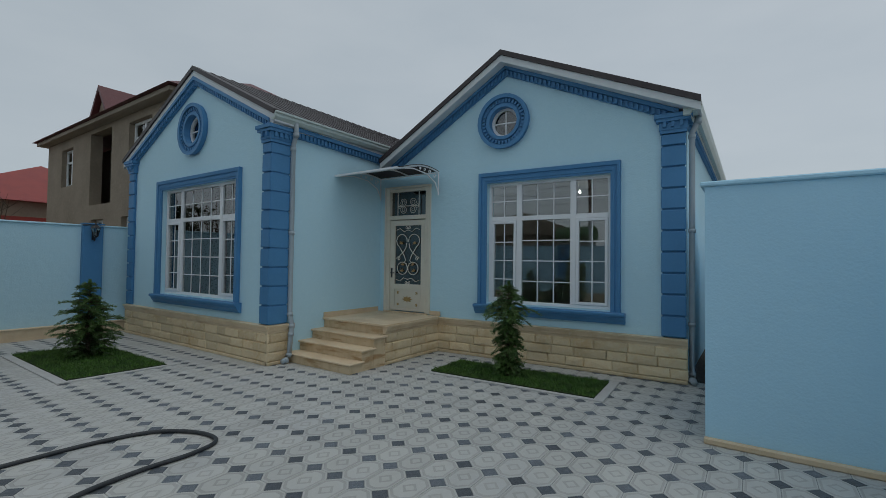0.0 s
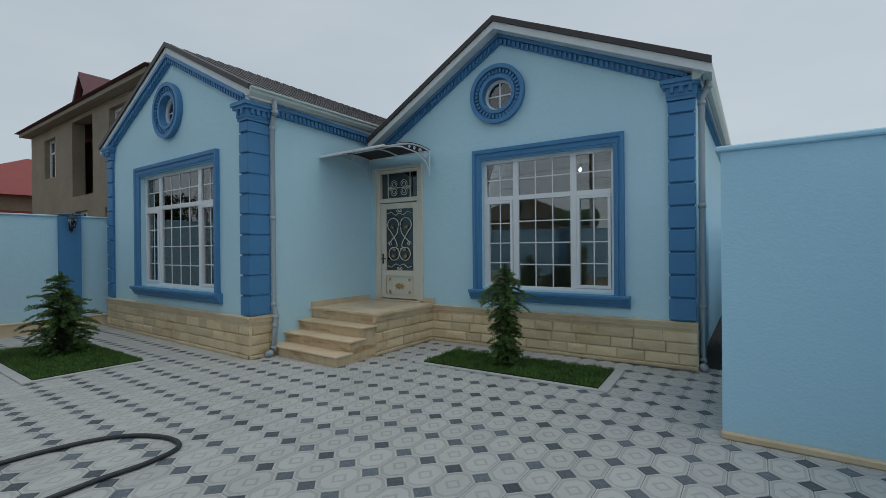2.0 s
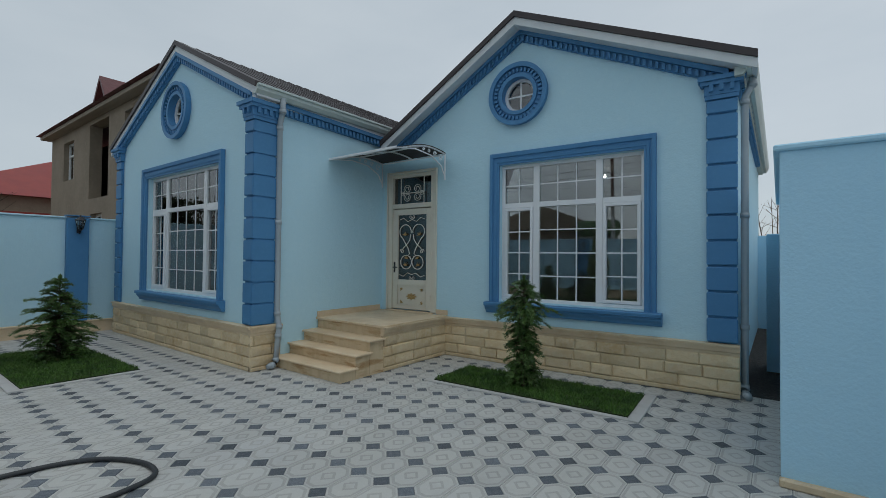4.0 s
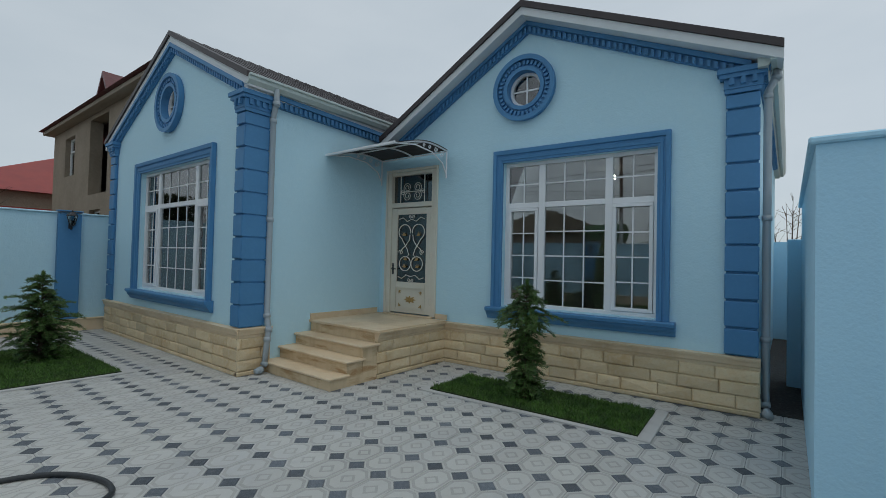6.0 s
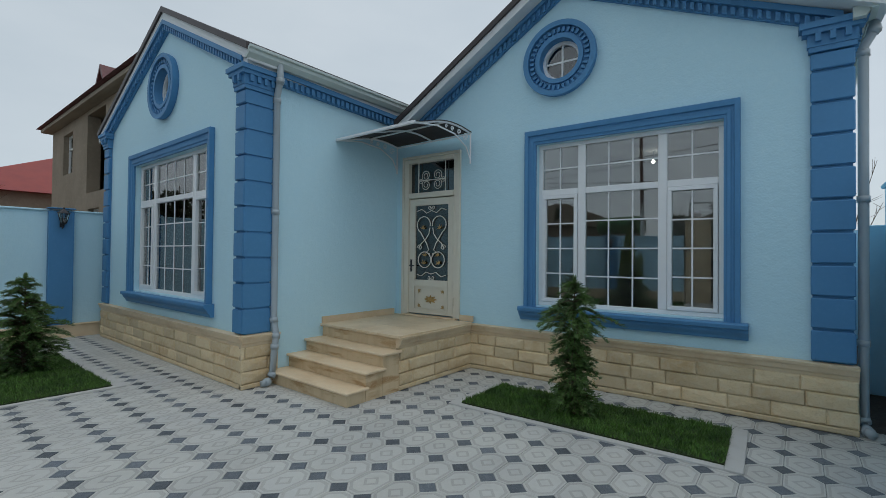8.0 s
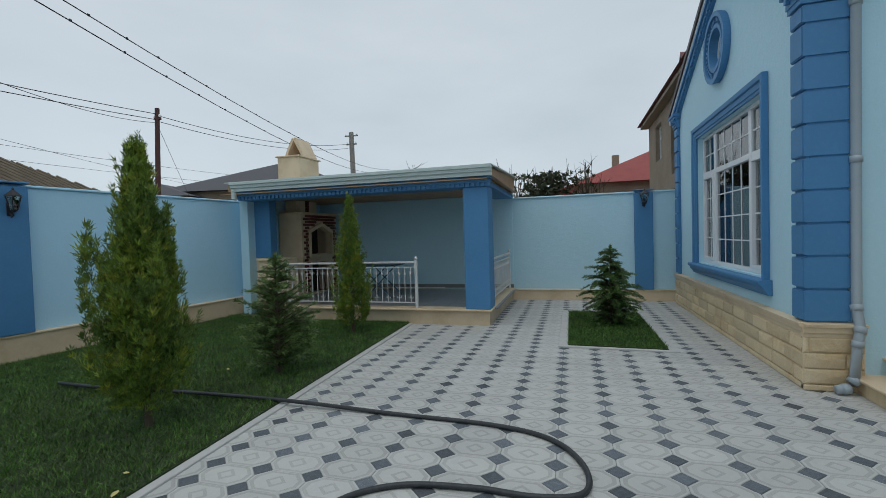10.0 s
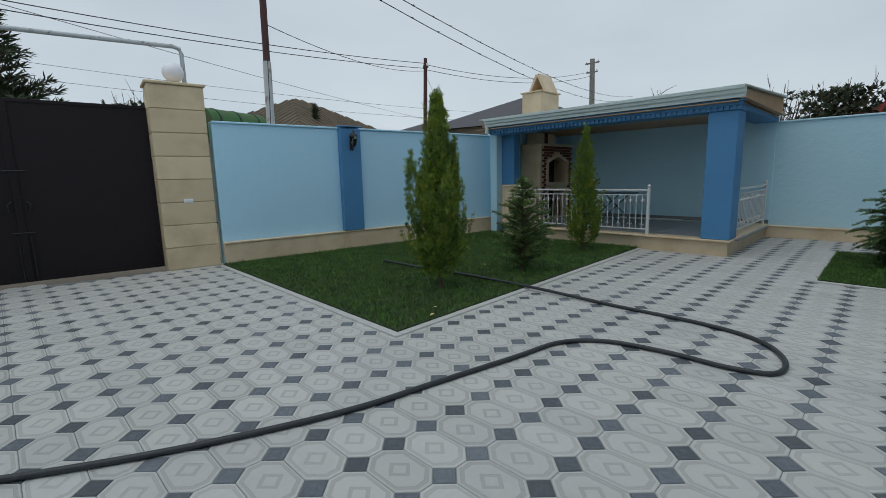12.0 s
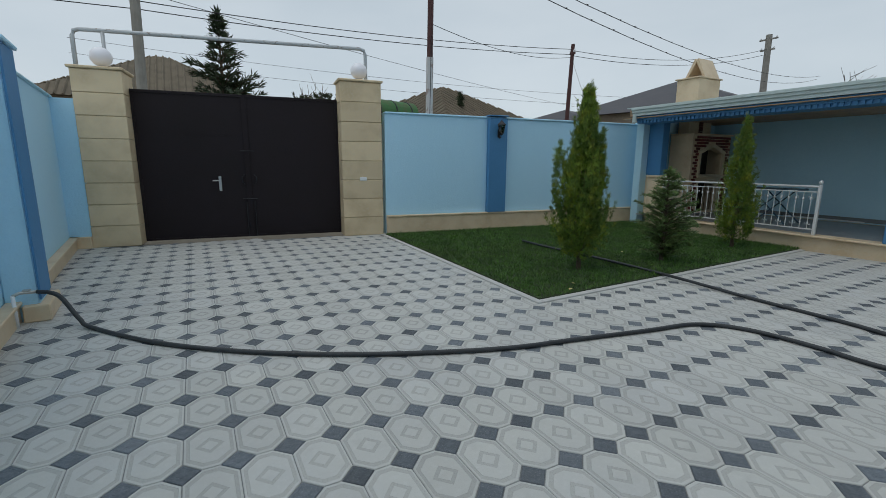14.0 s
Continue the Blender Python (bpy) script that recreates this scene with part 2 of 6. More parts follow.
# ---- the plan ----
RIGHT = pose(-6.44, 7.245, 0, 0, 0, 3.0)     # the recessed right facade: x along it, y into the house
LEFT = pose(-9.0, 4.58, 0)                   # the front of the left wing, from near its middle
FRONT = pose(-3.03, -5.57, 0, 0, 0, -7.5)    # the street fence, its court face; x towards the gate
EAST = pose(2.42, -6.5, 0, 0, 0, 94.4)       # the wall beside the gate, its court face; x towards the house
RW_W, RW_APEX, RW_TOP = 5.82, 2.94, 5.29
LW_R, LW_L, LW_APEX, LW_TOP = 2.58, -2.90, 0.04, 5.30

# ---- ground ----
bm = bmesh.new()
box(bm, -400, 400, -400, 400, -0.6, -0.08)
tagged(part("ground", bm, EARTH), "dry brown earth reaching to the horizon", "ground", kind="structure")

# ---- house walls ----
house = thing("house_walls", "pale blue plastered single-storey house walls with two gables", "wall", kind="structure")
R_WIN = (2.57, 4.77, 1.0, 3.21)
L_WIN = (-1.34, 1.53, 1.0, 3.21)
R_DOOR = (0.22, 1.27, 0.70, 3.26)
wall_r = part("wall_front", holed([(-0.1, 0.0), (RW_W, 0.0), (RW_W, 4.0), (RW_APEX, RW_TOP), (0.3, 3.75), (-0.1, 3.75)],
              [rect(*R_WIN), rect(R_DOOR[0], R_DOOR[1], R_DOOR[2], R_DOOR[3]), ring(2.90, 4.32, 0.30)], 0.0, 0.3), PLASTER, house, m=RIGHT)
wall_l = part("wall_wing", holed([(LW_L, 0.0), (LW_R, 0.0), (LW_R, 3.95), (LW_APEX, LW_TOP), (LW_L, 3.85)],
              [rect(*L_WIN), ring(-0.05, 4.34, 0.32)], 0.0, 0.3), PLASTER, house, m=LEFT)
part("wall_wing_side", boxes([(-6.8, -6.42, 4.88, 7.55, 0, 4.05)]), PLASTER, house)
part("wall_east", boxes([(-0.93, -0.63, 7.87, 15.0, 0, 4.0)]), PLASTER, house)
part("wall_west", boxes([(-11.9, -11.6, 4.88, 15.0, 0, 4.0)]), PLASTER, house)
part("wall_north", boxes([(-11.9, -0.63, 15.0, 15.3, 0, 4.0)]), PLASTER, house)
part("room_floor", boxes([(-11.6, -6.8, 4.9, 15.0, 0.5, 0.6), (-6.8, -0.95, 7.9, 15.0, 0.5, 0.6)]), ROOM, house)
part("room_ceiling", boxes([(-11.6, -6.8, 4.9, 15.0, 3.55, 3.65), (-6.75, -0.95, 7.9, 15.0, 3.55, 3.65)]), ROOM, house)
part("room_wall", boxes([(-11.6, -0.95, 11.0, 11.2, 0.6, 3.55), (-6.8, -6.6, 7.9, 11.0, 0.6, 3.55)]), ROOM, house)


# ---- roofs ----
def gable_roof(name, m, x_left, z_left, x_mid, z_mid, x_right, z_right, front, back, label):
    r = thing(name, label, "roof", m, kind="structure")
    def slab(xa, za, xb, zb, up, d0, d1, mat, nm, lab=""):
        bm = bmesh.new()
        prism([(xa, za + up), (xb, zb + up), (xb, zb + up + d0), (xa, za + up + d0)], front + d1, back, "y", bm)
        return part(nm, bm, mat, r, lab)
    slab(x_left, z_left, x_mid, z_mid, 0.0, 0.05, 0, ROOF, "roof_sheet")
    slab(x_mid, z_mid, x_right, z_right, 0.0, 0.05, 0, ROOF, "roof_sheet")
    # rolled ribs across the sheets
    for xa, za, xb, zb in ((x_left, z_left, x_mid, z_mid), (x_right, z_right, x_mid, z_mid)):
        bm = bmesh.new()
        k = int((back - front) / 0.22)
        for i in range(k):
            y = front + 0.12 + i * 0.22
            prism([(xa, za + 0.05), (xb, zb + 0.05), (xb, zb + 0.062), (xa, za + 0.062)], y, y + 0.04, "y", bm)
        part("roof_rib", bm, ROOF, r)["kind"] = "stuff"
    # verge trim (dark) over a white barge board on each rake
    for xa, za in ((x_left, z_left), (x_right, z_right)):
        s = 1 if xa > x_mid else -1
        bm = bmesh.new()
        prism([(x_mid, z_mid + 0.07), (xa + s * 0.0, za + 0.07), (xa, za - 0.02), (x_mid, z_mid - 0.02)], front - 0.03, front + 0.12, "y", bm)
        part("verge_trim", bm, ROOF, r)
        bm = bmesh.new()
        prism([(x_mid, z_mid - 0.022), (xa, za - 0.022), (xa, za - 0.14), (x_mid, z_mid - 0.14)], front, front + 0.03, "y", bm)
        prism([(x_mid, z_mid - 0.10), (xa, za - 0.10), (xa, za - 0.14), (x_mid, z_mid - 0.14)], front + 0.03, front + 0.40, "y", bm)
        part("barge_board", bm, SOFFIT, r, "white barge board and soffit")
    return r


gable_roof("roof_right", RIGHT, 0.22, 3.80, 2.95, 5.46, 6.04, 4.08, -0.30, 8.0, "dark brown sheet-metal gable roof with white barge boards")
gable_roof("roof_left", LEFT, -3.18, 4.02, 0.04, 5.52, 2.74, 4.17, -0.10, 9.0, "dark brown sheet-metal gable roof with white barge boards")


# ---- fences and boundary walls ----
def wall_run(name, label, m, length, height, thick=0.25, base=0.34, paint=FENCE):
    """A plastered garden wall from x = 0 to length with its face at y = 0, a stone plinth and a coping."""
    w = thing(name, label, "wall", m, kind="structure")
    part("wall_panel", boxes([(0, length, -thick, 0, 0, height)]), paint, w)
    part("plinth", boxes([(0, length, 0.002, 0.10, 0, base - 0.035)]), TRAVERTINE, w, "beige stone plinth")
    part("ledge", boxes([(0, length, 0.002, 0.125, base - 0.034, base)], 0.008), TRAVERTINE, w, "pale stone ledge")
    part("coping", boxes([(0, length, -thick - 0.03, 0.035, height + 0.002, height + 0.04)], 0.01), paint, w)
    return w


w = wall_run("wall_street", "sky blue plastered garden wall on a beige stone plinth", FRONT @ pose(-7.6, 0, 0), 7.58, 2.475, base=0.405)
part("pilaster", boxes([(7.6 - 2.79, 7.6 - 2.345, 0.002, 0.14, 0.407, 2.475)], 0.008), TRIM, w, "cornflower blue pilaster")
part("pilaster_cap", boxes([(7.6 - 2.81, 7.6 - 2.325, -0.02, 0.17, 2.517, 2.54)], 0.006), TRIM, w)
w = wall_run("wall_west_boundary", "pale blue plastered garden wall on a low stone plinth", pose(-12.32, 6.2, 0, 0, 0, -90), 5.25, 2.45, base=0.26, paint=PLASTER)
part("pilaster", boxes([(6.2 - 4.12, 6.2 - 3.74, 0.002, 0.14, 0.262, 2.45)], 0.008), TRIM, w, "cornflower blue pilaster")
part("pilaster_cap", boxes([(6.2 - 4.14, 6.2 - 3.72, -0.02, 0.17, 2.496, 2.52)], 0.006), TRIM, w)
w = wall_run("wall_east_boundary", "sky blue plastered garden wall beside the gate", EAST, 11.9, 2.5, base=0.2)
part("buttress", boxes([(3.98, 4.43, 0.004, 0.25, 0, 2.5)], 0.01), FENCE, w)
part("pilaster", boxes([(3.96, 4.45, 0.252, 0.27, 0.2, 2.5)]), TRIM, w, "cornflower blue pilaster face")
part("buttress_base", boxes([(3.90, 4.50, 0.127, 0.33, 0, 0.16)], 0.01), TRAVERTINE, w)
part("buttress_cap", boxes([(3.94, 4.47, 0.04, 0.30, 2.506, 2.545)], 0.008), FENCE, w)

W = thing("wall_corner", "thick blue plastered wall block projecting beside the house", "wall", kind="structure")
part("wall_panel", boxes([(-0.20, 1.55, 5.25, 5.5, 0, 2.54), (-0.20, 0.05, 5.5, 9.4, 0, 2.54)]), FENCE, W)
part("plinth", boxes([(-0.21, 1.5, 5.18, 5.248, 0, 0.06)], 0.01), TRAVERTINE, W)
part("coping", boxes([(-0.24, 1.55, 5.21, 5.54, 2.542, 2.59), (-0.24, 0.09, 5.542, 9.4, 2.542, 2.59)], 0.012), FENCE, W)
part("end_block", boxes([(-0.36, 0.0, 9.4, 9.8, 0, 2.1)], 0.01), FENCE, W)
part("back_wall", boxes([(-0.9, 1.6, 14.6, 14.85, 0, 2.3)]), FENCE, W)
part("far_side_wall", boxes([(0.3, 0.55, 9.8, 14.6, 0, 2.2)]), FENCE, W)

tagged(part("passage_gravel", boxes([(-0.64, 0.3, 7.75, 14.6, -0.07, 0.004)]), GRAVEL), "dark crushed gravel strip beside the house", "gravel", kind="structure")

# ---- house trim: plinth, quoins, cornices ----
def pitched_stone(w, h, out, rnd):
    """A split stone: a drafted rim and a proud uneven face."""
    bm = bmesh.new()
    def loop(e, y, jit):
        return [bm.verts.new((x + rnd.uniform(-jit, jit), -y + rnd.uniform(-jit, jit) * 0.6, z + rnd.uniform(-jit, jit))) for x, z in ((e, e), (w - e, e), (w - e, h - e), (e, h - e))]
    rims = [loop(0.002, 0.040, 0), loop(0.002, 0.055, 0), loop(min(0.017, w / 3), out - 0.006, 0.006)]
    for p, q in zip(rims, rims[1:]):
        for k in range(4):
            bm.faces.new((p[k], p[(k + 1) % 4], q[(k + 1) % 4], q[k]))
    c = bm.verts.new((w * rnd.uniform(0.35, 0.65), -out - rnd.uniform(-0.004, 0.008), h * rnd.uniform(0.35, 0.65)))
    for k in range(4):
        bm.faces.new((rims[-1][k], rims[-1][(k + 1) % 4], c))
    bmesh.ops.recalc_face_normals(bm, faces=bm.faces[:])
    return bm


def stone_plinth(name, m, length, courses=3, z0=0.06, z1=0.52, top=0.66, seed=1, run=0.40):
    """Coursed stones proud of a mortar bed along x from 0 to length; the face looks to -y."""
    rnd = random.Random(seed)
    p = thing(name, "honey limestone plinth of coursed stones under a moulded ledge", "plinth", m, kind="structure")
    part("mortar_bed", boxes([(0.006, length - 0.006, -0.045, -0.003, 0, top - 0.02)]), JOINT, p)
    part("foot", boxes([(-0.0, length, -0.074, -0.047, 0, z0 - 0.004)], 0.01), STONE, p)
    bm = bmesh.new()
    prism([(-0.003, z1), (-0.06, z1), (-0.066, z1 + 0.03), (-0.085, z1 + 0.05), (-0.09, top - 0.04), (-0.11, top - 0.035), (-0.115, top - 0.005), (-0.003, top)], 0, length, "x", bm)
    part("moulding", bm, TRAVERTINE, p, "smooth moulded stone ledge")
    h = (z1 - z0) / courses
    shared = {}
    for c in range(courses):
        x = -rnd.uniform(0, run)
        while x < length - 0.01:
            w = rnd.choice((0.30, 0.38, 0.44, 0.52)) * run / 0.40
            if length - (x + w) < 0.14:
                w = length - x
            a, b = max(x, 0), min(x + w, length)
            key = (round(b - a, 2), rnd.randrange(3))
            if b - a > 0.03:
                if key not in shared:
                    shared[key] = mesh_of("stone", pitched_stone(key[0], h, 0.074 + 0.006 * key[1], rnd), STONE)
                part("stone", shared[key], None, p, m=pose(a, 0, z0 + c * h))
            x += w
    return p


stone_plinth("plinth_right", RIGHT @ pose(1.54, 0, 0), RW_W - 1.50, seed=3)
stone_plinth("plinth_left", LEFT @ pose(LW_L - 0.06, 0, 0), LW_R - LW_L + 0.12, seed=5)
stone_plinth("plinth_wing_side", pose(-6.42, 4.50, 0, 0, 0, 90), 0.5, seed=6)
stone_plinth("plinth_landing", pose(-4.95, 5.737, 0, 0, 0, 90), 1.585, seed=7)


def quoin(name, m, x0, x1, count=10, wrap=0.0, z0=0.665, z1=3.72):
    """A corner pilaster of proud blocks with dark grooves between; wrap carries it round the corner along y."""
    q = thing(name, "cornflower blue corner pilaster of grooved blocks with a dentilled capital", "pilaster", m, kind="structure")
    h = (z1 - z0) / (count - 0.42)
    bm = bmesh.new()
    box(bm, x0 + 0.015, x1 - 0.015, -0.03, -0.002, z0, z1)
    if wrap:
        box(bm, x1 - 0.030, x1 - 0.015, 0.0, wrap - 0.015, z0, z1)
    part("core", bm, TRIM, q)
    def block(height):
        bm = bmesh.new()
        if wrap:
            prism([(x0, -0.065), (x1, -0.065), (x1, wrap), (x1 - 0.028, wrap), (x1 - 0.028, -0.031), (x0, -0.031)], 0.013, height - 0.013, "z", bm)
            bmesh.ops.bevel(bm, geom=[g for g in bm.edges if all(abs(v.co.y + 0.065) < 1e-4 for v in g.verts)], offset=0.010, segments=2, affect="EDGES")
        else:
            box(bm, x0, x1, -0.065, -0.031, 0.013, height - 0.013, 0.010)
        return mesh_of("block", bm, TRIM)
    me = block(h)
    for i in range(count - 1):
        part("block", me, None, q, m=pose(0, 0, z0 + i * h))
    part("block", block(0.58 * h), None, q, m=pose(0, 0, z0 + (count - 1) * h))
    e = wrap or 0.0
    cap = bmesh.new()
    for a, b, out in ((0.0, 0.05, 0.015), (0.05, 0.17, 0.025), (0.17, 0.22, 0.065), (0.22, 0.28, 0.09)):
        if wrap:
            prism([(x0 - out, -0.065 - out), (x1 + out, -0.065 - out), (x1 + out, e + out), (x1 - 0.02, e + out), (x1 - 0.02, -0.003), (x0 - out, -0.003)], z1 + a + 0.001, z1 + b, "z", cap)
        else:
            box(cap, x0 - out, x1 + out, -0.065 - out, -0.003, z1 + a + 0.001, z1 + b)
    part("capital", cap, TRIM, q)
    d = bmesh.new()
    n = int((x1 - x0) / 0.085)
    for i in range(n):
        x = x0 + (i + 0.3) * (x1 - x0) / n
        box(d, x, x + 0.045, -0.130, -0.091, z1 + 0.09, z1 + 0.169)
    if wrap:
        n = int(e / 0.085) + 1
        for i in range(n):
            y = -0.06 + (i + 0.3) * (e + 0.06) / n
            box(d, x1 + 0.026, x1 + 0.060, y, y + 0.045, z1 + 0.09, z1 + 0.169)
    part("dentil_row", d, TRIM, q)
    return q


quoin("quoin_right", RIGHT, 5.505, 5.84)
quoin("quoin_wing", LEFT, LW_R - 0.21, LW_R + 0.035, wrap=0.32)
quoin("quoin_wing_far", LEFT, LW_L - 0.03, LW_L + 0.25)


def rake(name, m, xa, za, xb, zb, y=0.0, drop=0.17):
    """A sloping cornice under the roof edge with small dentils below it."""
    r = thing(name, "cornflower blue sloping cornice with dentils", "cornice", m, kind="structure")
    bm = bmesh.new()
    prism([(xa, za), (xb, zb), (xb, zb - drop), (xa, za - drop)], y - 0.05, y - 0.002, "y", bm)
    prism([(xa, za), (xb, zb), (xb, zb - drop * 0.4), (xa, za - drop * 0.4)], y - 0.11, y - 0.052, "y", bm)
    part("moulding", bm, TRIM, r)
    d = bmesh.new()
    length = math.hypot(xb - xa, zb - za)
    n = int(length / 0.085)
    ux, uz = (xb - xa) / length, (zb - za) / length
    for i in range(n):
        s = (i + 0.25) * length / n
        px, pz = xa + ux * s, za + uz * s
        a, b = drop * 0.45, drop * 0.95
        prism([(px, pz - a), (px + ux * 0.045, pz + uz * 0.045 - a), (px + ux * 0.045, pz + uz * 0.045 - b), (px, pz - b)], y - 0.085, y - 0.051, "y", d)
    part("dentil_row", d, TRIM, r)["kind"] = "stuff"
    return r


rake("cornice_right_a", RIGHT, 0.30, 3.72, 2.95, 5.33)
rake("cornice_right_b", RIGHT, 2.95, 5.33, 5.75, 4.06)
rake("cornice_left_a", LEFT, -2.95, 4.00, 0.04, 5.385)
rake("cornice_left_b", LEFT, 0.04, 5.385, 2.58, 4.12)
rake("cornice_side", pose(-6.42, 4.88, 0, 0, 0, 90), 0.02, 4.06, 2.35, 4.0)
rake("cornice_east", pose(-0.63, 7.6, 0, 0, 0, 90), 0.0, 4.02, 6.0, 4.02)

# eaves of the wing: fascia board, gutter and downpipe
g = thing("gutter_wing", "pale grey-green moulded metal gutter under the eave", "gutter", kind="structure")
bm = bmesh.new()
prism([(-6.42, 3.98), (-6.34, 3.98), (-6.32, 4.00), (-6.32, 4.15), (-6.42, 4.15)], 4.50, 7.3, "y", bm)
part("fascia", bm, SOFFIT, g)
bm = bmesh.new()
prism([(-6.317, 4.06), (-6.260, 4.06), (-6.210, 4.11), (-6.210, 4.155), (-6.180, 4.165), (-6.180, 4.195), (-6.205, 4.195), (-6.230, 4.175), (-6.260, 4.10), (-6.317, 4.10)], 4.46, 7.25, "y", bm)
part("gutter_profile", bm, GUTTER, g)
g = thing("gutter_east", "pale grey metal gutter along the east eave", "gutter", kind="structure")
bm = bmesh.new()
prism([(-0.63, 3.93), (-0.54, 3.93), (-0.51, 3.97), (-0.51, 4.03), (-0.63, 4.03)], 7.35, 15.3, "y", bm)
prism([(-0.508, 3.96), (-0.46, 3.96), (-0.42, 4.03), (-0.40, 4.12), (-0.43, 4.12), (-0.455, 4.0), (-0.508, 4.0)], 7.28, 15.3, "y", bm)
part("gutter_profile", bm, GUTTER, g)


def downpipe(name, pts, r=0.042):
    d = thing(name, "grey plastic downpipe with collars and a bent outlet", "downpipe")
    part("pipe", tube(bmesh.new(), pts, r, 14), PIPE, d, smooth=True)
    for i in range(1, len(pts)):
        a, b = Vector(pts[i - 1]), Vector(pts[i])
        k = max(1, int((b - a).length / 1.1))
        for j in range(k):
            c = a.lerp(b, (j + 0.04) / k) if i > 1 else b
            q = (b - a).normalized() * 0.03
            part("collar", tube(bmesh.new(), [c - q, c + q], r + 0.009, 14), PIPE, d, smooth=True)
    return d


downpipe("downpipe", [(-6.250, 4.90, 4.10), (-6.260, 4.91, 3.9), (-6.360, 4.93, 3.72), (-6.360, 4.93, 0.82), (-6.300, 4.93, 0.62), (-6.280, 4.90, 0.5), (-6.280, 4.87, 0.14), (-6.270, 4.80, 0.06), (-6.260, 4.72, 0.05)])
downpipe("downpipe", [(-0.46, 7.62, 3.98), (-0.46, 7.62, 3.88), (-0.54, 7.62, 3.72), (-0.545, 7.62, 0.9), (-0.545, 7.62, 0.14), (-0.53, 7.55, 0.06), (-0.50, 7.46, 0.05)])


# ---- windows ----
def surround(m, x0, x1, z0, z1, name):
    s = thing(name, "cornflower blue moulded window surround with a projecting sill", "window surround", m, kind="structure")
    w = 0.155
    prof = [(0.0, 0.004), (0.0, 0.034), (0.028, 0.036), (0.034, 0.050), (0.066, 0.054), (0.072, 0.044), (0.094, 0.046), (0.102, 0.072), (0.148, 0.078), (w, 0.070), (w, 0.004)]
    bm = bmesh.new()
    rows = [[bm.verts.new((x, -out, z)) for x, z in ((x0 - d, z0 - 0.02), (x0 - d, z1 + 1.22 * d), (x1 + d, z1 + 1.22 * d), (x1 + d, z0 - 0.02))] for d, out in prof]
    for p, q in zip(rows, rows[1:]):
        for k in range(3):
            bm.faces.new((p[k], p[k + 1], q[k + 1], q[k]))
    for k in (0, 3):
        bm.faces.new([r[k] for r in rows])
    bmesh.ops.recalc_face_normals(bm, faces=bm.faces[:])
    part("moulding", bm, TRIM, s)
    bm = bmesh.new()
    prism([(-0.003, z0 - 0.20), (-0.05, z0 - 0.20), (-0.062, z0 - 0.165), (-0.10, z0 - 0.12), (-0.108, z0 - 0.085), (-0.14, z0 - 0.075), (-0.145, z0 - 0.035), (-0.135, z0 - 0.021), (-0.003, z0 - 0.021)], x0 - w - 0.06, x1 + w + 0.07, "x", bm)
    part("sill", bm, TRIM, s)
    return s


def window(name, m, x0, x1, z0, z1, cols, grid, label):
    """cols: (width share) of the lights; grid: panes across each light."""
    w = thing(name, label, "window", m, kind="structure")
    ya, yb = 0.08, 0.145
    fr = 0.055
    zt = 2.55
    bm = boxes([(x0, x1, ya, yb, z0, z0 + fr), (x0, x1, ya, yb, z1 - fr, z1), (x0, x0 + fr, ya + 0.001, yb - 0.001, z0 + fr, z1 - fr), (x1 - fr, x1, ya + 0.001, yb - 0.001, z0 + fr, z1 - fr)], 0.006)
    part("window_frame", bm, WHITE, w)
    total = sum(cols)
    free = x1 - x0 - 2 * fr - 0.10 * (len(cols) - 1)
    lights = []
    x = x0 + fr
    for i, c in enumerate(cols):
        b = x + free * c / total
        lights.append((x, b))
        if i < len(cols) - 1:
            part("mullion", boxes([(b, b + 0.10, ya + 0.002, yb - 0.002, z0 + fr, z1 - fr)], 0.006), WHITE, w)
        x = b + 0.10
    for i, (a, b) in enumerate(lights):
        part("transom", boxes([(a, b, ya + 0.003, yb - 0.003, zt - 0.04, zt + 0.04)], 0.005), WHITE, w)
        for lo, hi, rows in ((z0 + fr, zt - 0.04, 4), (zt + 0.04, z1 - fr, 2)):
            p, q, r, s = a, b, lo, hi
            if i != 1 and rows == 4:
                k = 0.05
                part("sash", boxes([(a + 0.004, b - 0.004, ya - 0.018, yb - 0.01, lo + 0.004, lo + k), (a + 0.004, b - 0.004, ya - 0.018, yb - 0.01, hi - k, hi - 0.004), (a + 0.004, a + k, ya - 0.017, yb - 0.011, lo + k, hi - k), (b - k, b - 0.004, ya - 0.017, yb - 0.011, lo + k, hi - k)], 0.004), WHITE, w)
                p, q, r, s = a + k, b - k, lo + k, hi - k
            g = part("pane", boxes([(p, q, 0.112, 0.118, r, s)]), GLASS, w)
            g.visible_shadow = False
            n = grid[i]
            bars = [(p + (q - p) * j / n - 0.009, p + (q - p) * j / n + 0.009, 0.103, 0.111, r, s) for j in range(1, n)]
            bars += [(p, q, 0.1035, 0.1105, r + (s - r) * j / rows - 0.009, r + (s - r) * j / rows + 0.009) for j in range(1, rows)]
            part("glazing_bar", boxes(bars), WHITE, w)
    part("inner_sill", boxes([(x0, x1, 0.16, 0.36, z0 - 0.04, z0 - 0.004)], 0.005), WHITE, w)
    return w


surround(RIGHT, *R_WIN, "surround_right")
window("window_1", RIGHT, *R_WIN, (0.52, 0.92, 0.55), (2, 3, 2), "white three-light window with white glazing bars")
surround(LEFT, *L_WIN, "surround_left")
window("window_2", LEFT, *L_WIN, (0.50, 1.25, 0.50), (2, 4, 2), "white three-light window with white glazing bars")


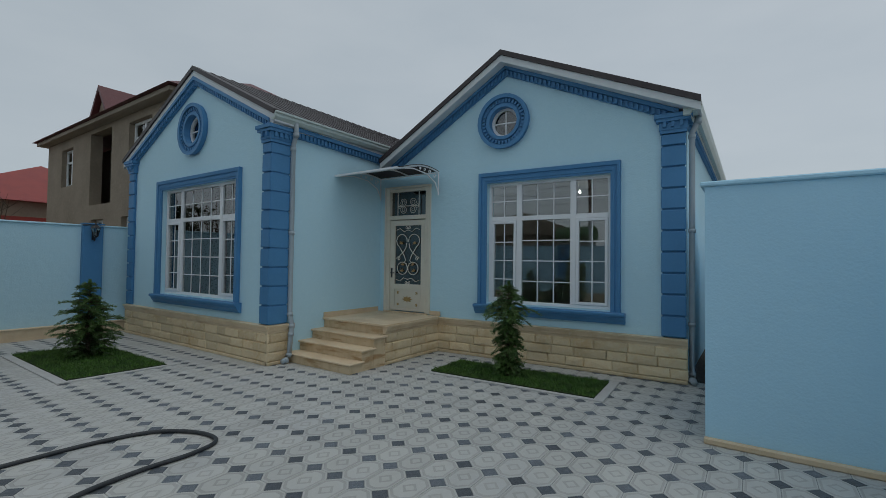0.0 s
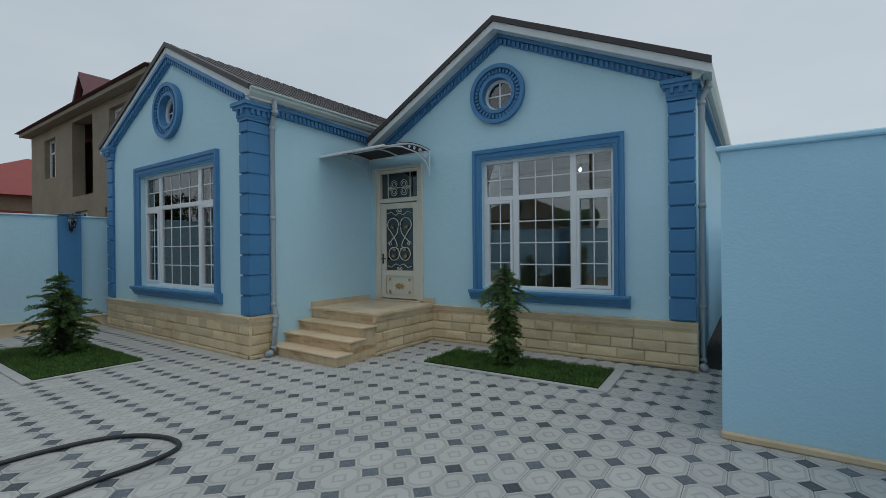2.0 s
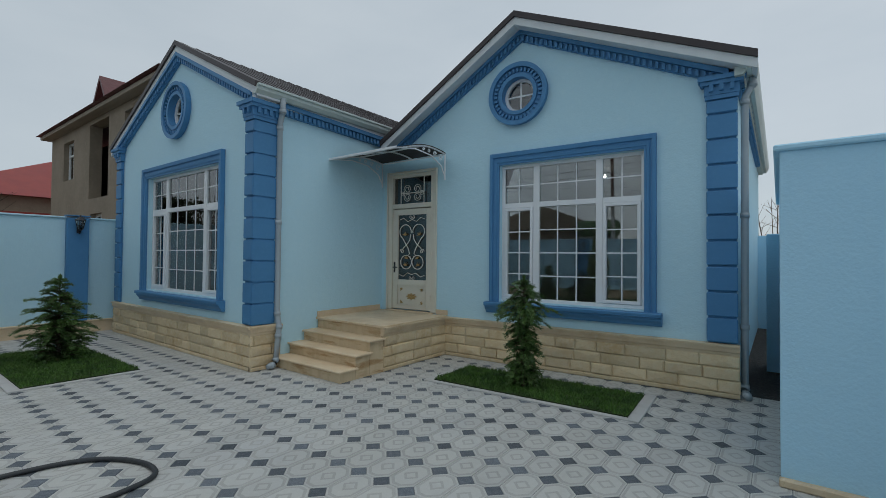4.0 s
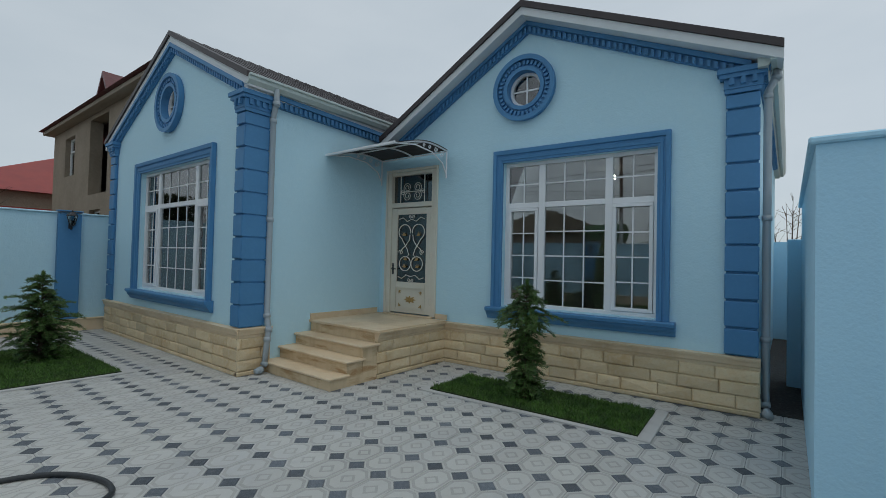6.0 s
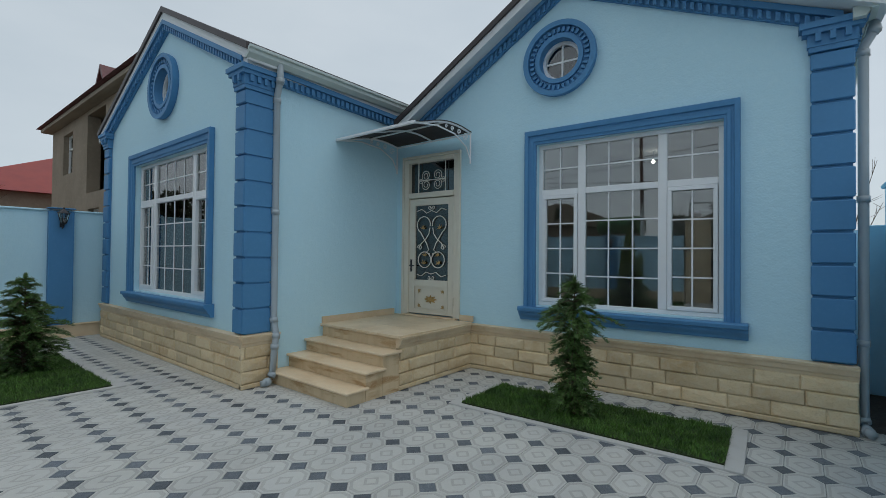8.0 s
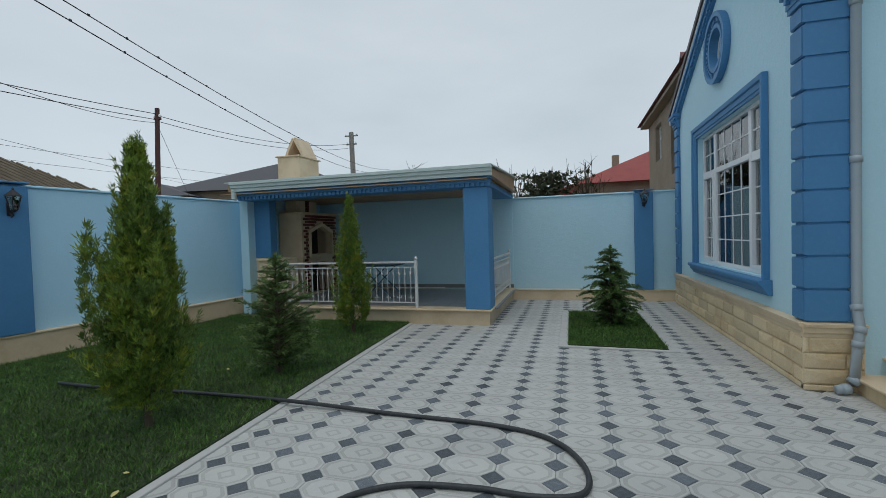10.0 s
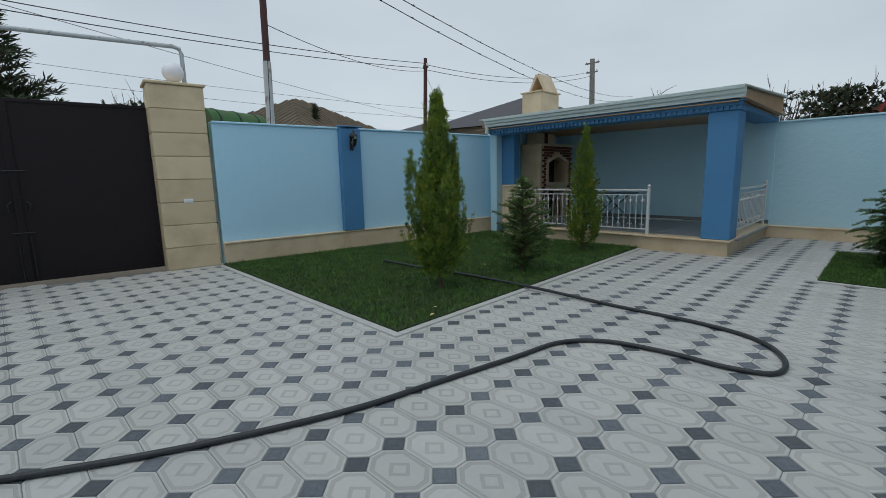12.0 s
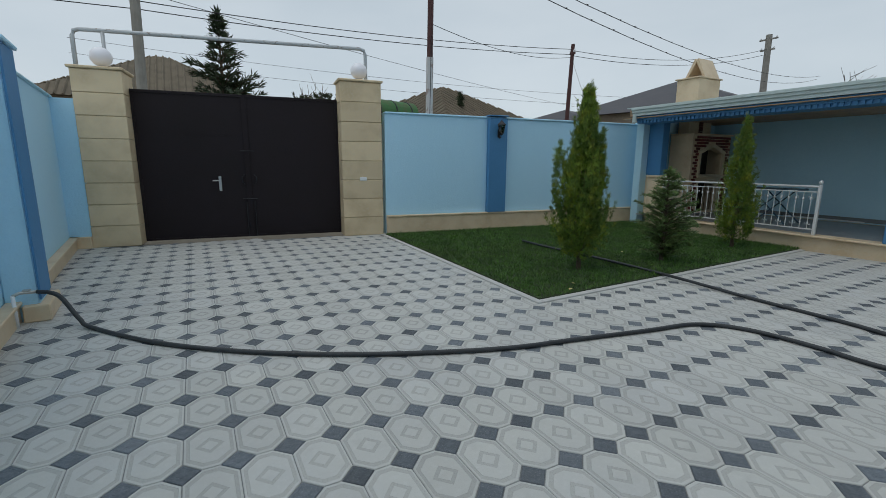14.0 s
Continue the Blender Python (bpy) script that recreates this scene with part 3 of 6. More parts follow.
def round_window(name, m, cx, cz, r):
    o = thing(name, "round white window in a cornflower blue ring with dentils", "window", m @ pose(cx, 0, cz), kind="structure")
    def band(ra, rb, y0, y1, mat, nm, label=""):
        bm = bmesh.new()
        n = 48
        v = [[bm.verts.new((R * math.cos(2 * math.pi * i / n), y, R * math.sin(2 * math.pi * i / n))) for R, y in ((ra, y0), (rb, y0), (rb, y1), (ra, y1))] for i in range(n)]
        for i in range(n):
            for k in range(4):
                bm.faces.new((v[i][k], v[i][(k + 1) % 4], v[(i + 1) % n][(k + 1) % 4], v[(i + 1) % n][k]))
        bmesh.ops.recalc_face_normals(bm, faces=bm.faces[:])
        part(nm, bm, mat, o, label)
    band(r - 0.02, r + 0.19, -0.04, -0.002, TRIM, "ring_plate")
    band(r + 0.13, r + 0.20, -0.10, -0.041, TRIM, "outer_ring")
    band(r - 0.03, r + 0.03, -0.075, 0.06, TRIM, "inner_ring")
    d = bmesh.new()
    for i in range(36):
        a = 2 * math.pi * i / 36
        q = bmesh.ops.create_cube(d, size=1)["verts"]
        for v in q:
            x, y, z = v.co.x * 0.06 + r + 0.085, v.co.y * 0.035 - 0.058, v.co.z * 0.033
            v.co = (x * math.cos(a) - z * math.sin(a), y, x * math.sin(a) + z * math.cos(a))
    part("dentil_ring", d, TRIM, o)
    band(r - 0.075, r - 0.031, 0.05, 0.11, WHITE, "window_frame")
    bm = bmesh.new()
    for i in range(1):
        vs = [bm.verts.new(((r - 0.07) * math.cos(2 * math.pi * k / 40), 0.085, (r - 0.07) * math.sin(2 * math.pi * k / 40))) for k in range(40)]
        vb = [bm.verts.new((v.co.x, 0.09, v.co.z)) for v in vs]
        bm.faces.new(vs)
        bm.faces.new(vb[::-1])
    part("pane", bm, GLASS, o).visible_shadow = False
    q = r - 0.07
    part("glazing_bar", boxes([(-0.012, 0.012, 0.074, 0.084, -q, q), (-q, q, 0.075, 0.083, -0.012, 0.012)]), WHITE, o)
    return o


round_window("window_3", RIGHT, 2.90, 4.32, 0.30)
round_window("window_4", LEFT, -0.05, 4.34, 0.32)
part("attic_lining", boxes([(2.4, 3.4, 0.9, 1.0, 3.9, 4.95)]), ROOM, house, m=RIGHT)
part("attic_lining", boxes([(-0.5, 0.6, 0.9, 1.0, 3.9, 4.95)]), ROOM, house, m=LEFT)

# ---- ceiling bulbs seen through the panes ----
BULB = glow("warm_bulb", (1.0, 0.93, 0.8), 14)
for x, y in ((-3.04, 10.2), (-9.6, 7.6)):
    b = thing("pendant_bulb", "bare lit bulb hanging from the ceiling", "lamp", pose(x, y, 3.54), group="pendant bulbs")
    part("cord", tube(bmesh.new(), [(0, 0, 0.01), (0, 0, -0.12)], 0.006, 6), IRON, b)
    part("bulb", lathe([(0.010, -0.12), (0.012, -0.14), (0.026, -0.16), (0.03, -0.18), (0.022, -0.20), (0.004, -0.21)], 14), BULB, b, "glowing bulb", smooth=True)

# ---- the front door ----
DOOR = thing("door_1", "cream metal front door with scrolled iron over dark glass", "door", RIGHT, kind="structure")
dx0, dx1, dz0, dz1 = R_DOOR
part("door_frame", boxes([(dx0 - 0.02, dx0 + 0.07, -0.03, 0.16, dz0, dz1), (dx1 - 0.07, dx1 + 0.02, -0.03, 0.16, dz0, dz1), (dx0 + 0.071, dx1 - 0.071, -0.029, 0.16, dz1 - 0.06, dz1), (dx0 + 0.071, dx1 - 0.071, -0.028, 0.16, 2.615, 2.70)], 0.008), CREAM, DOOR)
part("casing", boxes([(dx0 - 0.06, dx0 - 0.021, -0.045, -0.003, dz0, dz1 + 0.05), (dx1 + 0.021, dx1 + 0.06, -0.045, -0.003, dz0, dz1 + 0.05), (dx0 - 0.0205, dx1 + 0.0205, -0.045, -0.003, dz1 + 0.005, dz1 + 0.05)], 0.006), CREAM, DOOR)
la, lb = dx0 + 0.075, dx1 - 0.075
part("leaf", boxes([(la, la + 0.115, 0.0, 0.06, dz0 + 0.02, 2.60), (lb - 0.115, lb, 0.0, 0.06, dz0 + 0.02, 2.60), (la + 0.116, lb - 0.116, 0.0, 0.06, 2.49, 2.60), (la + 0.116, lb - 0.116, 0.0, 0.06, 1.17, 1.27), (la + 0.116, lb - 0.116, 0.0, 0.06, dz0 + 0.02, dz0 + 0.10), (la + 0.116, lb - 0.116, 0.015, 0.05, dz0 + 0.101, 1.169)], 0.006), CREAM, DOOR)
part("panel_bead", boxes([(la + 0.11, lb - 0.11, -0.012, -0.001, 1.165, 1.18), (la + 0.11, lb - 0.11, -0.012, -0.001, dz0 + 0.09, dz0 + 0.105), (la + 0.11, la + 0.125, -0.011, -0.001, dz0 + 0.106, 1.164), (lb - 0.125, lb - 0.11, -0.011, -0.001, dz0 + 0.106, 1.164)]), CREAM, DOOR)
part("pane", boxes([(la + 0.116, lb - 0.116, 0.036, 0.042, 1.27, 2.49)]), DARKGLASS, DOOR)
part("pane", boxes([(dx0 + 0.071, dx1 - 0.071, 0.056, 0.062, 2.70, dz1 - 0.06)]), DARKGLASS, DOOR)
mid = (la + lb) / 2


def spiral(cx, cz, r0, r1, a0, a1, y=0.012, n=26):
    return [(cx + (r0 + (r1 - r0) * i / n) * math.cos(a0 + (a1 - a0) * i / n), y, cz + (r0 + (r1 - r0) * i / n) * math.sin(a0 + (a1 - a0) * i / n)) for i in range(n + 1)]


SCROLL = material("cream_painted_iron", (0.70, 0.70, 0.64), 0.4, 0.1, [(30, (0.6, 0.58, 0.5), 0.5, 0.5, 0.8)])
P2 = 2 * math.pi
for s in (-1, 1):
    flip = (lambda pts, s=s: [(mid + s * x, y, z) for x, y, z in pts])
    # a lyre: big upper curl, long stem, lower ring
    part("scroll", tube(bmesh.new(), flip(spiral(0.155, 2.17, 0.135, 0.135, math.radians(-60), math.radians(190))), 0.0085, 6), SCROLL, DOOR)
    part("scroll", tube(bmesh.new(), flip([(0.222, 0.012, 2.053), (0.16, 0.012, 1.96), (0.09, 0.012, 1.86), (0.05, 0.012, 1.76), (0.10, 0.012, 1.72), (0.03, 0.012, 1.70)]), 0.0085, 6), SCROLL, DOOR)
    part("scroll", tube(bmesh.new(), flip([(0.03, 0.012, 2.12), (0.05, 0.012, 2.02), (0.12, 0.012, 1.93), (0.2, 0.012, 1.87), (0.255, 0.012, 1.79)]), 0.0085, 6), SCROLL, DOOR)
    part("scroll", tube(bmesh.new(), flip(spiral(0.135, 1.60, 0.128, 0.128, 0, P2)), 0.0085, 6), SCROLL, DOOR)
    part("scroll", tube(bmesh.new(), flip(spiral(0.235, 1.80, 0.05, 0.012, 0, 2.4 * P2 / 2)), 0.007, 6), SCROLL, DOOR)
    part("scroll", tube(bmesh.new(), flip([(0.29, 0.012, 1.36), (0.2, 0.012, 1.33), (0.1, 0.012, 1.40), (0.0, 0.012, 1.37)]), 0.007, 6), SCROLL, DOOR)
    part("scroll", tube(bmesh.new(), flip([(0.29, 0.012, 2.40), (0.2, 0.012, 2.43), (0.1, 0.012, 2.36), (0.0, 0.012, 2.40)]), 0.007, 6), SCROLL, DOOR)
    part("scroll", tube(bmesh.new(), flip(spiral(0.035, 2.45, 0.035, 0.01, math.pi, 3.4 * math.pi)), 0.006, 6), SCROLL, DOOR)
    part("scroll", tube(bmesh.new(), flip(spiral(0.035, 1.31, 0.035, 0.01, math.pi, 3.4 * math.pi)), 0.006, 6), SCROLL, DOOR)
    part("scroll", tube(bmesh.new(), flip(spiral(0.115, 2.975, 0.092, 0.022, -1.2, 3.3 * math.pi)), 0.006, 6), SCROLL, DOOR)
    part("scroll", tube(bmesh.new(), flip(spiral(0.115, 2.825, 0.092, 0.022, 1.2, -3.3 * math.pi)), 0.006, 6), SCROLL, DOOR)
    part("scroll", tube(bmesh.new(), flip(spiral(0.225, 2.90, 0.05, 0.015, math.pi, 3.6 * math.pi)), 0.005, 6), SCROLL, DOOR)
    for cx, cz in ((0.17, 2.10), (0.15, 1.53), (0.13, 1.66)):
        bm = bmesh.new()
        for k in range(4):
            a = math.pi / 2 + s * (0.75 * k - 0.9)
            tube(bm, [(mid + s * cx, 0.01, cz), (mid + s * cx + 0.03 * math.cos(a), 0.004, cz + 0.03 * math.sin(a)), (mid + s * cx + 0.058 * math.cos(a + 0.3), 0.010, cz + 0.075 * math.sin(a + 0.3))], [0.004, 0.009, 0.002], 6)
        part("leaf_ornament", bm, GOLD, DOOR, "gilded leaf ornament")
    part("transom_bar", tube(bmesh.new(), [(mid + s * 0.27, 0.012, 2.70), (mid + s * 0.27, 0.012, dz1 - 0.06)], 0.009, 6), SCROLL, DOOR)
part("transom_bar", tube(bmesh.new(), [(mid - 0.27, 0.012, 2.90), (mid + 0.27, 0.012, 2.90)], 0.009, 6), SCROLL, DOOR)
bm = bmesh.new()
for k in range(8):
    a = P2 * k / 8
    tube(bm, [(mid, 0.008, 0.96), (mid + 0.07 * math.cos(a), 0.0, 0.96 + 0.035 * math.sin(a)), (mid + 0.13 * math.cos(a), 0.010, 0.96 + 0.068 * math.sin(a))], [0.02, 0.02, 0.004], 6)
part("rosette", bm, GOLD, DOOR, "gilded rosette")
for sx in (-1, 1):
    for sz in (-1, 1):
        bm = bmesh.new()
        cx, cz = mid + sx * 0.25, 0.97 + sz * 0.135
        for k in range(3):
            a = math.pi / 4 * k + (math.pi if sx > 0 else 0)
            tube(bm, [(cx, 0.008, cz), (cx + 0.05 * math.cos(a) * 1, 0.004, cz - sz * 0.05 * abs(math.sin(a)))], [0.014, 0.005], 6)
        part("corner_ornament", bm, GOLD, DOOR)
part("door_handle", tube(tube(bmesh.new(), [(la + 0.05, -0.004, 1.50), (la + 0.05, -0.05, 1.50), (la + 0.15, -0.052, 1.50)], 0.010, 8), [(la + 0.05, -0.003, 1.40), (la + 0.05, -0.003, 1.60)], 0.018, 8), IRON, DOOR, "black lever handle")
for z in (0.95, 1.75, 2.40):
    part("hinge", tube(bmesh.new(), [(lb + 0.02, -0.04, z - 0.06), (lb + 0.02, -0.04, z + 0.06)], 0.014, 8), CREAM, DOOR)

part("threshold", boxes([(dx0 - 0.02, dx1 + 0.02, -0.10, 0.02, 0.682, 0.702)], 0.004), TRAVERTINE, DOOR, "stone threshold")

# ---- steps and landing ----
ST = thing("front_steps", "beige stone steps rising to the front door landing", "steps", kind="structure")
x0, x1 = -6.435, -4.89
ys = [4.93, 5.20, 5.47, 5.74]
zs = [0.165, 0.335, 0.50, 0.68]
for i in range(3):
    part("riser", boxes([(x0, x1, ys[i], ys[i + 1] - 0.004 if i < 3 else 7.2, 0, zs[i] - 0.032)]), VEINED, ST, "rust-veined stone riser")
    part("tread", boxes([(x0, x1 + 0.035, ys[i] - 0.04, ys[i + 1] + 0.03, zs[i] - 0.03, zs[i])], 0.008), TRAVERTINE, ST, "pale stone tread")
part("landing_block", boxes([(x0, x1 - 0.06, ys[3], 7.2, 0, zs[3] - 0.04)]), VEINED, ST)
for k in range(4):
    for j in range(3):
        a, b = x0 + (x1 + 0.04 - x0) * k / 4, x0 + (x1 + 0.04 - x0) * (k + 1) / 4
        c, d = ys[3] - 0.04 + 1.56 * j / 3, ys[3] - 0.04 + 1.56 * (j + 1) / 3
        part("landing_tile", boxes([(a, b - 0.003, c, d - 0.003, zs[3] - 0.035, zs[3])], 0.003), TRAVERTINE, ST)
part("skirting", boxes([(-6.42, -6.395, 5.72, 7.18, 0.681, 0.775)]), TRAVERTINE, ST)
part("skirting", boxes([(-5.10, -4.85, 7.27, 7.29, 0.681, 0.77)]), TRAVERTINE, ST)

# ---- canopy over the door ----
CAN = thing("door_canopy", "white iron door canopy with smoked sheets and scrolled brackets", "canopy", pose(-6.40, 7.22, 0))
SMOKE = material("smoked_polycarbonate", (0.05, 0.045, 0.045), 0.6, 0, [(10, (0.07, 0.06, 0.06), 0.5, 0.4, 0.7)], spec=0.2)
CW, CD = 1.52, 1.26
def arc(t):
    return 3.50 + 0.06 * math.sin(math.pi * min(1, t * 1.15)) - 0.13 * t ** 2
N = 10
for k in range(3):
    x = CW * k / 2
    part("rafter", tube(bmesh.new(), [(x, -CD * i / N, arc(i / N)) for i in range(N + 1)], 0.014, 6), WHITE, CAN)
for t in (0.0, 0.5, 1.0):
    part("cross_bar", tube(bmesh.new(), [(0, -CD * t, arc(t) - 0.003), (CW, -CD * t, arc(t) - 0.003)], 0.013, 6), WHITE, CAN)
bm = bmesh.new()
top = [(-CD * i / N - 0.005, arc(i / N) + 0.016) for i in range(N + 1)]
prism(top + [(y, z + 0.006) for y, z in top[::-1]], -0.02, CW + 0.02, "x", bm)
part("roof_sheet", bm, SMOKE, CAN, "smoked translucent sheet")
part("front_lip", boxes([(-0.03, CW + 0.03, -CD - 0.035, -CD - 0.006, arc(1) - 0.016, arc(1) + 0.02)], 0.004), WHITE, CAN)
for x in (0.0, CW):
    bm = tube(bmesh.new(), [(x, -0.01, 3.05), (x, -0.01, 3.5)], 0.014, 6)
    part("bracket_post", bm, WHITE, CAN)
    part("bracket_brace", tube(bmesh.new(), [(x, -0.02, 3.12), (x, -0.12, 3.28), (x, -0.40, 3.41), (x, -0.8, 3.44), (x, -CD, 3.37)], 0.011, 6), WHITE, CAN)
    for j, (yy, zz, rr) in enumerate(((-0.14, 3.42, 0.06), (-0.30, 3.46, 0.045), (-0.46, 3.475, 0.035), (-0.6, 3.48, 0.03))):
        part("bracket_scroll", tube(bmesh.new(), [(x, yy + rr * (1 - 0.8 * q / 22) * math.cos(0.6 * q), zz + rr * (1 - 0.8 * q / 22) * math.sin(0.6 * q)) for q in range(23)], 0.005, 5), WHITE, CAN)

# ---- the gate, its pillars and the gas pipe ----
BLOCK = material("buff_limestone_slab", (0.68, 0.55, 0.36), 0.7, 0, [(2.2, (0.46, 0.35, 0.21), 0.6, 0.45, 0.7), (25, (0.63, 0.54, 0.40), 0.45, 0.5, 0.75)], [(50, 0.25, 0.004)], island=0.10)
GATEM = material("black_brown_gate_paint", (0.021, 0.016, 0.019), 0.6, 0.0, [(1.5, (0.018, 0.014, 0.015), 0.7, 0.4, 0.7), (40, (0.012, 0.010, 0.012), 0.5, 0.5, 0.8)], [(3, 0.25, 0.02)], spec=0.18)
STEEL = material("brushed_steel", (0.55, 0.55, 0.54), 0.35, 0.9)
PIPEW = material("flaking_grey_pipe_paint", (0.50, 0.53, 0.55), 0.5, 0.1, [(14, (0.18, 0.14, 0.12), 0.8, 0.60, 0.66), (4, (0.42, 0.46, 0.48), 0.5, 0.4, 0.7)])
OPAL = material("white_opal_globe", (0.85, 0.85, 0.90), 0.3)


def gate_pillar(x0, x1, y0, y1, h, n):
    p = thing("gate_pillar", "buff limestone gate pillar of stacked slabs with a cap", "pillar", FRONT, group="gate pillars")
    part("core", boxes([(x0 + 0.02, x1 - 0.02, y0 + 0.02, y1 - 0.02, 0, h)]), JOINT, p)
    s = h / n
    for i in range(n):
        part("slab", boxes([(x0, x1, y0, y1, i * s + 0.004, (i + 1) * s - 0.006)], 0.007), BLOCK, p)
    part("cap", boxes([(x0 - 0.035, x1 + 0.035, y0 - 0.035, y1 + 0.035, h + 0.001, h + 0.045)], 0.01), BLOCK, p)
    return p


gate_pillar(0.05, 0.865, -0.55, 0.0, 3.055, 8)
gate_pillar(4.46, 5.18, -0.75, -0.10, 2.98, 8)
G = thing("gate", "closed black-brown double-leaf sheet metal gate", "gate", FRONT @ pose(0, -0.42, 0))
a, b, h = 0.87, 4.45, 2.74
c = a + (b - a) * 0.49
for p, q in ((a, c - 0.006), (c + 0.006, b)):
    leaf = part("gate_leaf", boxes([(p, q, -0.02, 0.0, 0.03, h)]), GATEM, G)
    part("leaf_rim", boxes([(p, q, 0.001, 0.018, h - 0.05, h), (p, q, 0.001, 0.018, 0.03, 0.07), (p, p + 0.045, 0.001, 0.0175, 0.071, h - 0.051), (q - 0.045, q, 0.001, 0.0175, 0.071, h - 0.051)], 0.004), GATEM, leaf)
part("meeting_stile", boxes([(c - 0.03, c + 0.029, 0.0185, 0.024, 0.03, h)]), GATEM, G)
part("wicket_seam", boxes([(c + 0.03, c + 0.045, 0.0185, 0.026, 0.1, 2.6), (c + 0.046, c + 1.15, 0.001, 0.006, 1.98, 1.995)]), GATEM, G)
part("lock_plate", boxes([(c + 0.48, c + 0.53, 0.0185, 0.026, 0.94, 1.22)], 0.004), STEEL, G, "steel lock plate")
part("lever_handle", tube(bmesh.new(), [(c + 0.505, 0.026, 1.14), (c + 0.505, 0.07, 1.14), (c + 0.63, 0.072, 1.135)], 0.011, 8), STEEL, G, "steel lever handle")
for x, lean in ((c - 0.10, -0.03), (c + 0.07, 0.03)):
    part("pull_handle", tube(bmesh.new(), [(x, 0.018, 1.06), (x + lean, 0.06, 1.10), (x + lean * 1.5, 0.06, 1.2), (x, 0.018, 1.25)], 0.010, 6), IRON, G, "black bent bar handle")
for z in (0.78, 1.70):
    part("bolt", tube(bmesh.new(), [(c - 0.14, 0.03, z), (c + 0.12, 0.03, z)], 0.009, 6), IRON, G)
part("drop_bolt", tube(bmesh.new(), [(c - 0.09, 0.03, 0.04), (c - 0.09, 0.03, 0.72)], 0.010, 6), IRON, G)
part("drop_bolt", tube(bmesh.new(), [(c + 0.06, 0.03, 0.04), (c + 0.06, 0.03, 0.72)], 0.010, 6), IRON, G)
part("wall_return", boxes([(5.18, 5.60, -0.5, -0.13, 0, 2.5)]), FENCE, bpy.data.objects["wall_street"], m=pose(7.6, 0, 0))
part("wall_return_base", boxes([(5.18, 5.60, -0.128, -0.03, 0, 0.2)], 0.006), TRAVERTINE, bpy.data.objects["wall_street"], m=pose(7.6, 0, 0))

def globe(x, y, z):
    g = thing("globe_lamp", "white opal globe lamp on a gate pillar", "lamp", FRONT @ pose(x, y, z), group="globe lamps")
    part("base", lathe([(0.06, 0), (0.06, 0.02), (0.035, 0.03), (0.035, 0.05)], 16), IRON, g)
    part("globe", lathe([(0.02, 0.045)] + [(0.165 * math.sin(math.pi * i / 14), 0.205 - 0.16 * math.cos(math.pi * i / 14)) for i in range(1, 14)] + [(0.004, 0.366)], 24), OPAL, g, smooth=True)


globe(0.43, -0.28, 3.10)
globe(4.80, -0.42, 3.025)
gp = thing("gas_pipe_arch", "flaking grey gas pipe arching over the gate", "pipe", FRONT)
part("pipe", tube(bmesh.new(), [(0.22, -0.62, 2.9), (0.22, -0.62, 3.70), (0.25, -0.62, 3.78), (0.34, -0.62, 3.81), (5.17, -0.80, 3.73), (5.25, -0.80, 3.70), (5.28, -0.80, 3.62), (5.28, -0.80, 2.9)], 0.036, 12), PIPEW, gp, smooth=True)
part("stub", tube(bmesh.new(), [(4.83, -0.785, 3.73), (4.83, -0.785, 2.9)], 0.03, 10), PIPEW, gp, smooth=True)
for row in ((0.16, 0.28, -0.66, -0.556, 0.0, 2.9), (5.22, 5.34, -0.86, -0.756, 0, 2.9)):
    part("foot", boxes([row]), PIPEW, gp)
sk = thing("wall_socket", "small white switch plate on the gate pillar", "socket", FRONT @ pose(0.45, 0.001, 1.166))
part("plate", boxes([(-0.07, 0.07, 0, 0.012, -0.035, 0.035)], 0.004), WHITE, sk)
part("button", boxes([(-0.05, -0.005, 0.0125, 0.018, -0.02, 0.02), (0.005, 0.05, 0.0125, 0.018, -0.02, 0.02)], 0.002), WHITE, sk)


# ---- wall lanterns ----
LGLASS = glass_material("lantern_glass", (0.8, 0.82, 0.8))


def lantern(m):
    l = thing("wall_lantern", "black iron wall lantern with clear glass on a blue pilaster", "lantern", m, group="wall lanterns")
    part("back_plate", boxes([(-0.035, 0.035, 0.0, 0.015, -0.20, -0.02)], 0.005), IRON, l)
    part("arm", tube(bmesh.new(), [(0, 0.012, -0.16), (0, 0.05, -0.22), (0, 0.10, -0.20), (0, 0.12, -0.14)], 0.009, 8), IRON, l)
    part("cup", lathe([(0.02, -0.15), (0.045, -0.13), (0.05, -0.12)], 6, y=0.12), IRON, l)
    part("glass", lathe([(0.045, -0.119), (0.085, 0.06)], 6, y=0.12), LGLASS, l).visible_shadow = False
    bm = bmesh.new()
    for k in range(6):
        x, y = math.cos(P2 * k / 6), math.sin(P2 * k / 6)
        tube(bm, [(0.047 * x, 0.12 + 0.047 * y, -0.12), (0.087 * x, 0.12 + 0.087 * y, 0.06)], 0.006, 5)
    part("cage", bm, IRON, l)
    part("roof", lathe([(0.105, 0.061), (0.10, 0.075), (0.05, 0.12), (0.03, 0.14), (0.012, 0.15), (0.018, 0.165), (0.004, 0.185)], 6, y=0.12), IRON, l)
    return l


lantern(FRONT @ pose(-2.57, 0.142, 2.26))
lantern(pose(-12.178, 3.93, 2.34, 0, 0, -90))

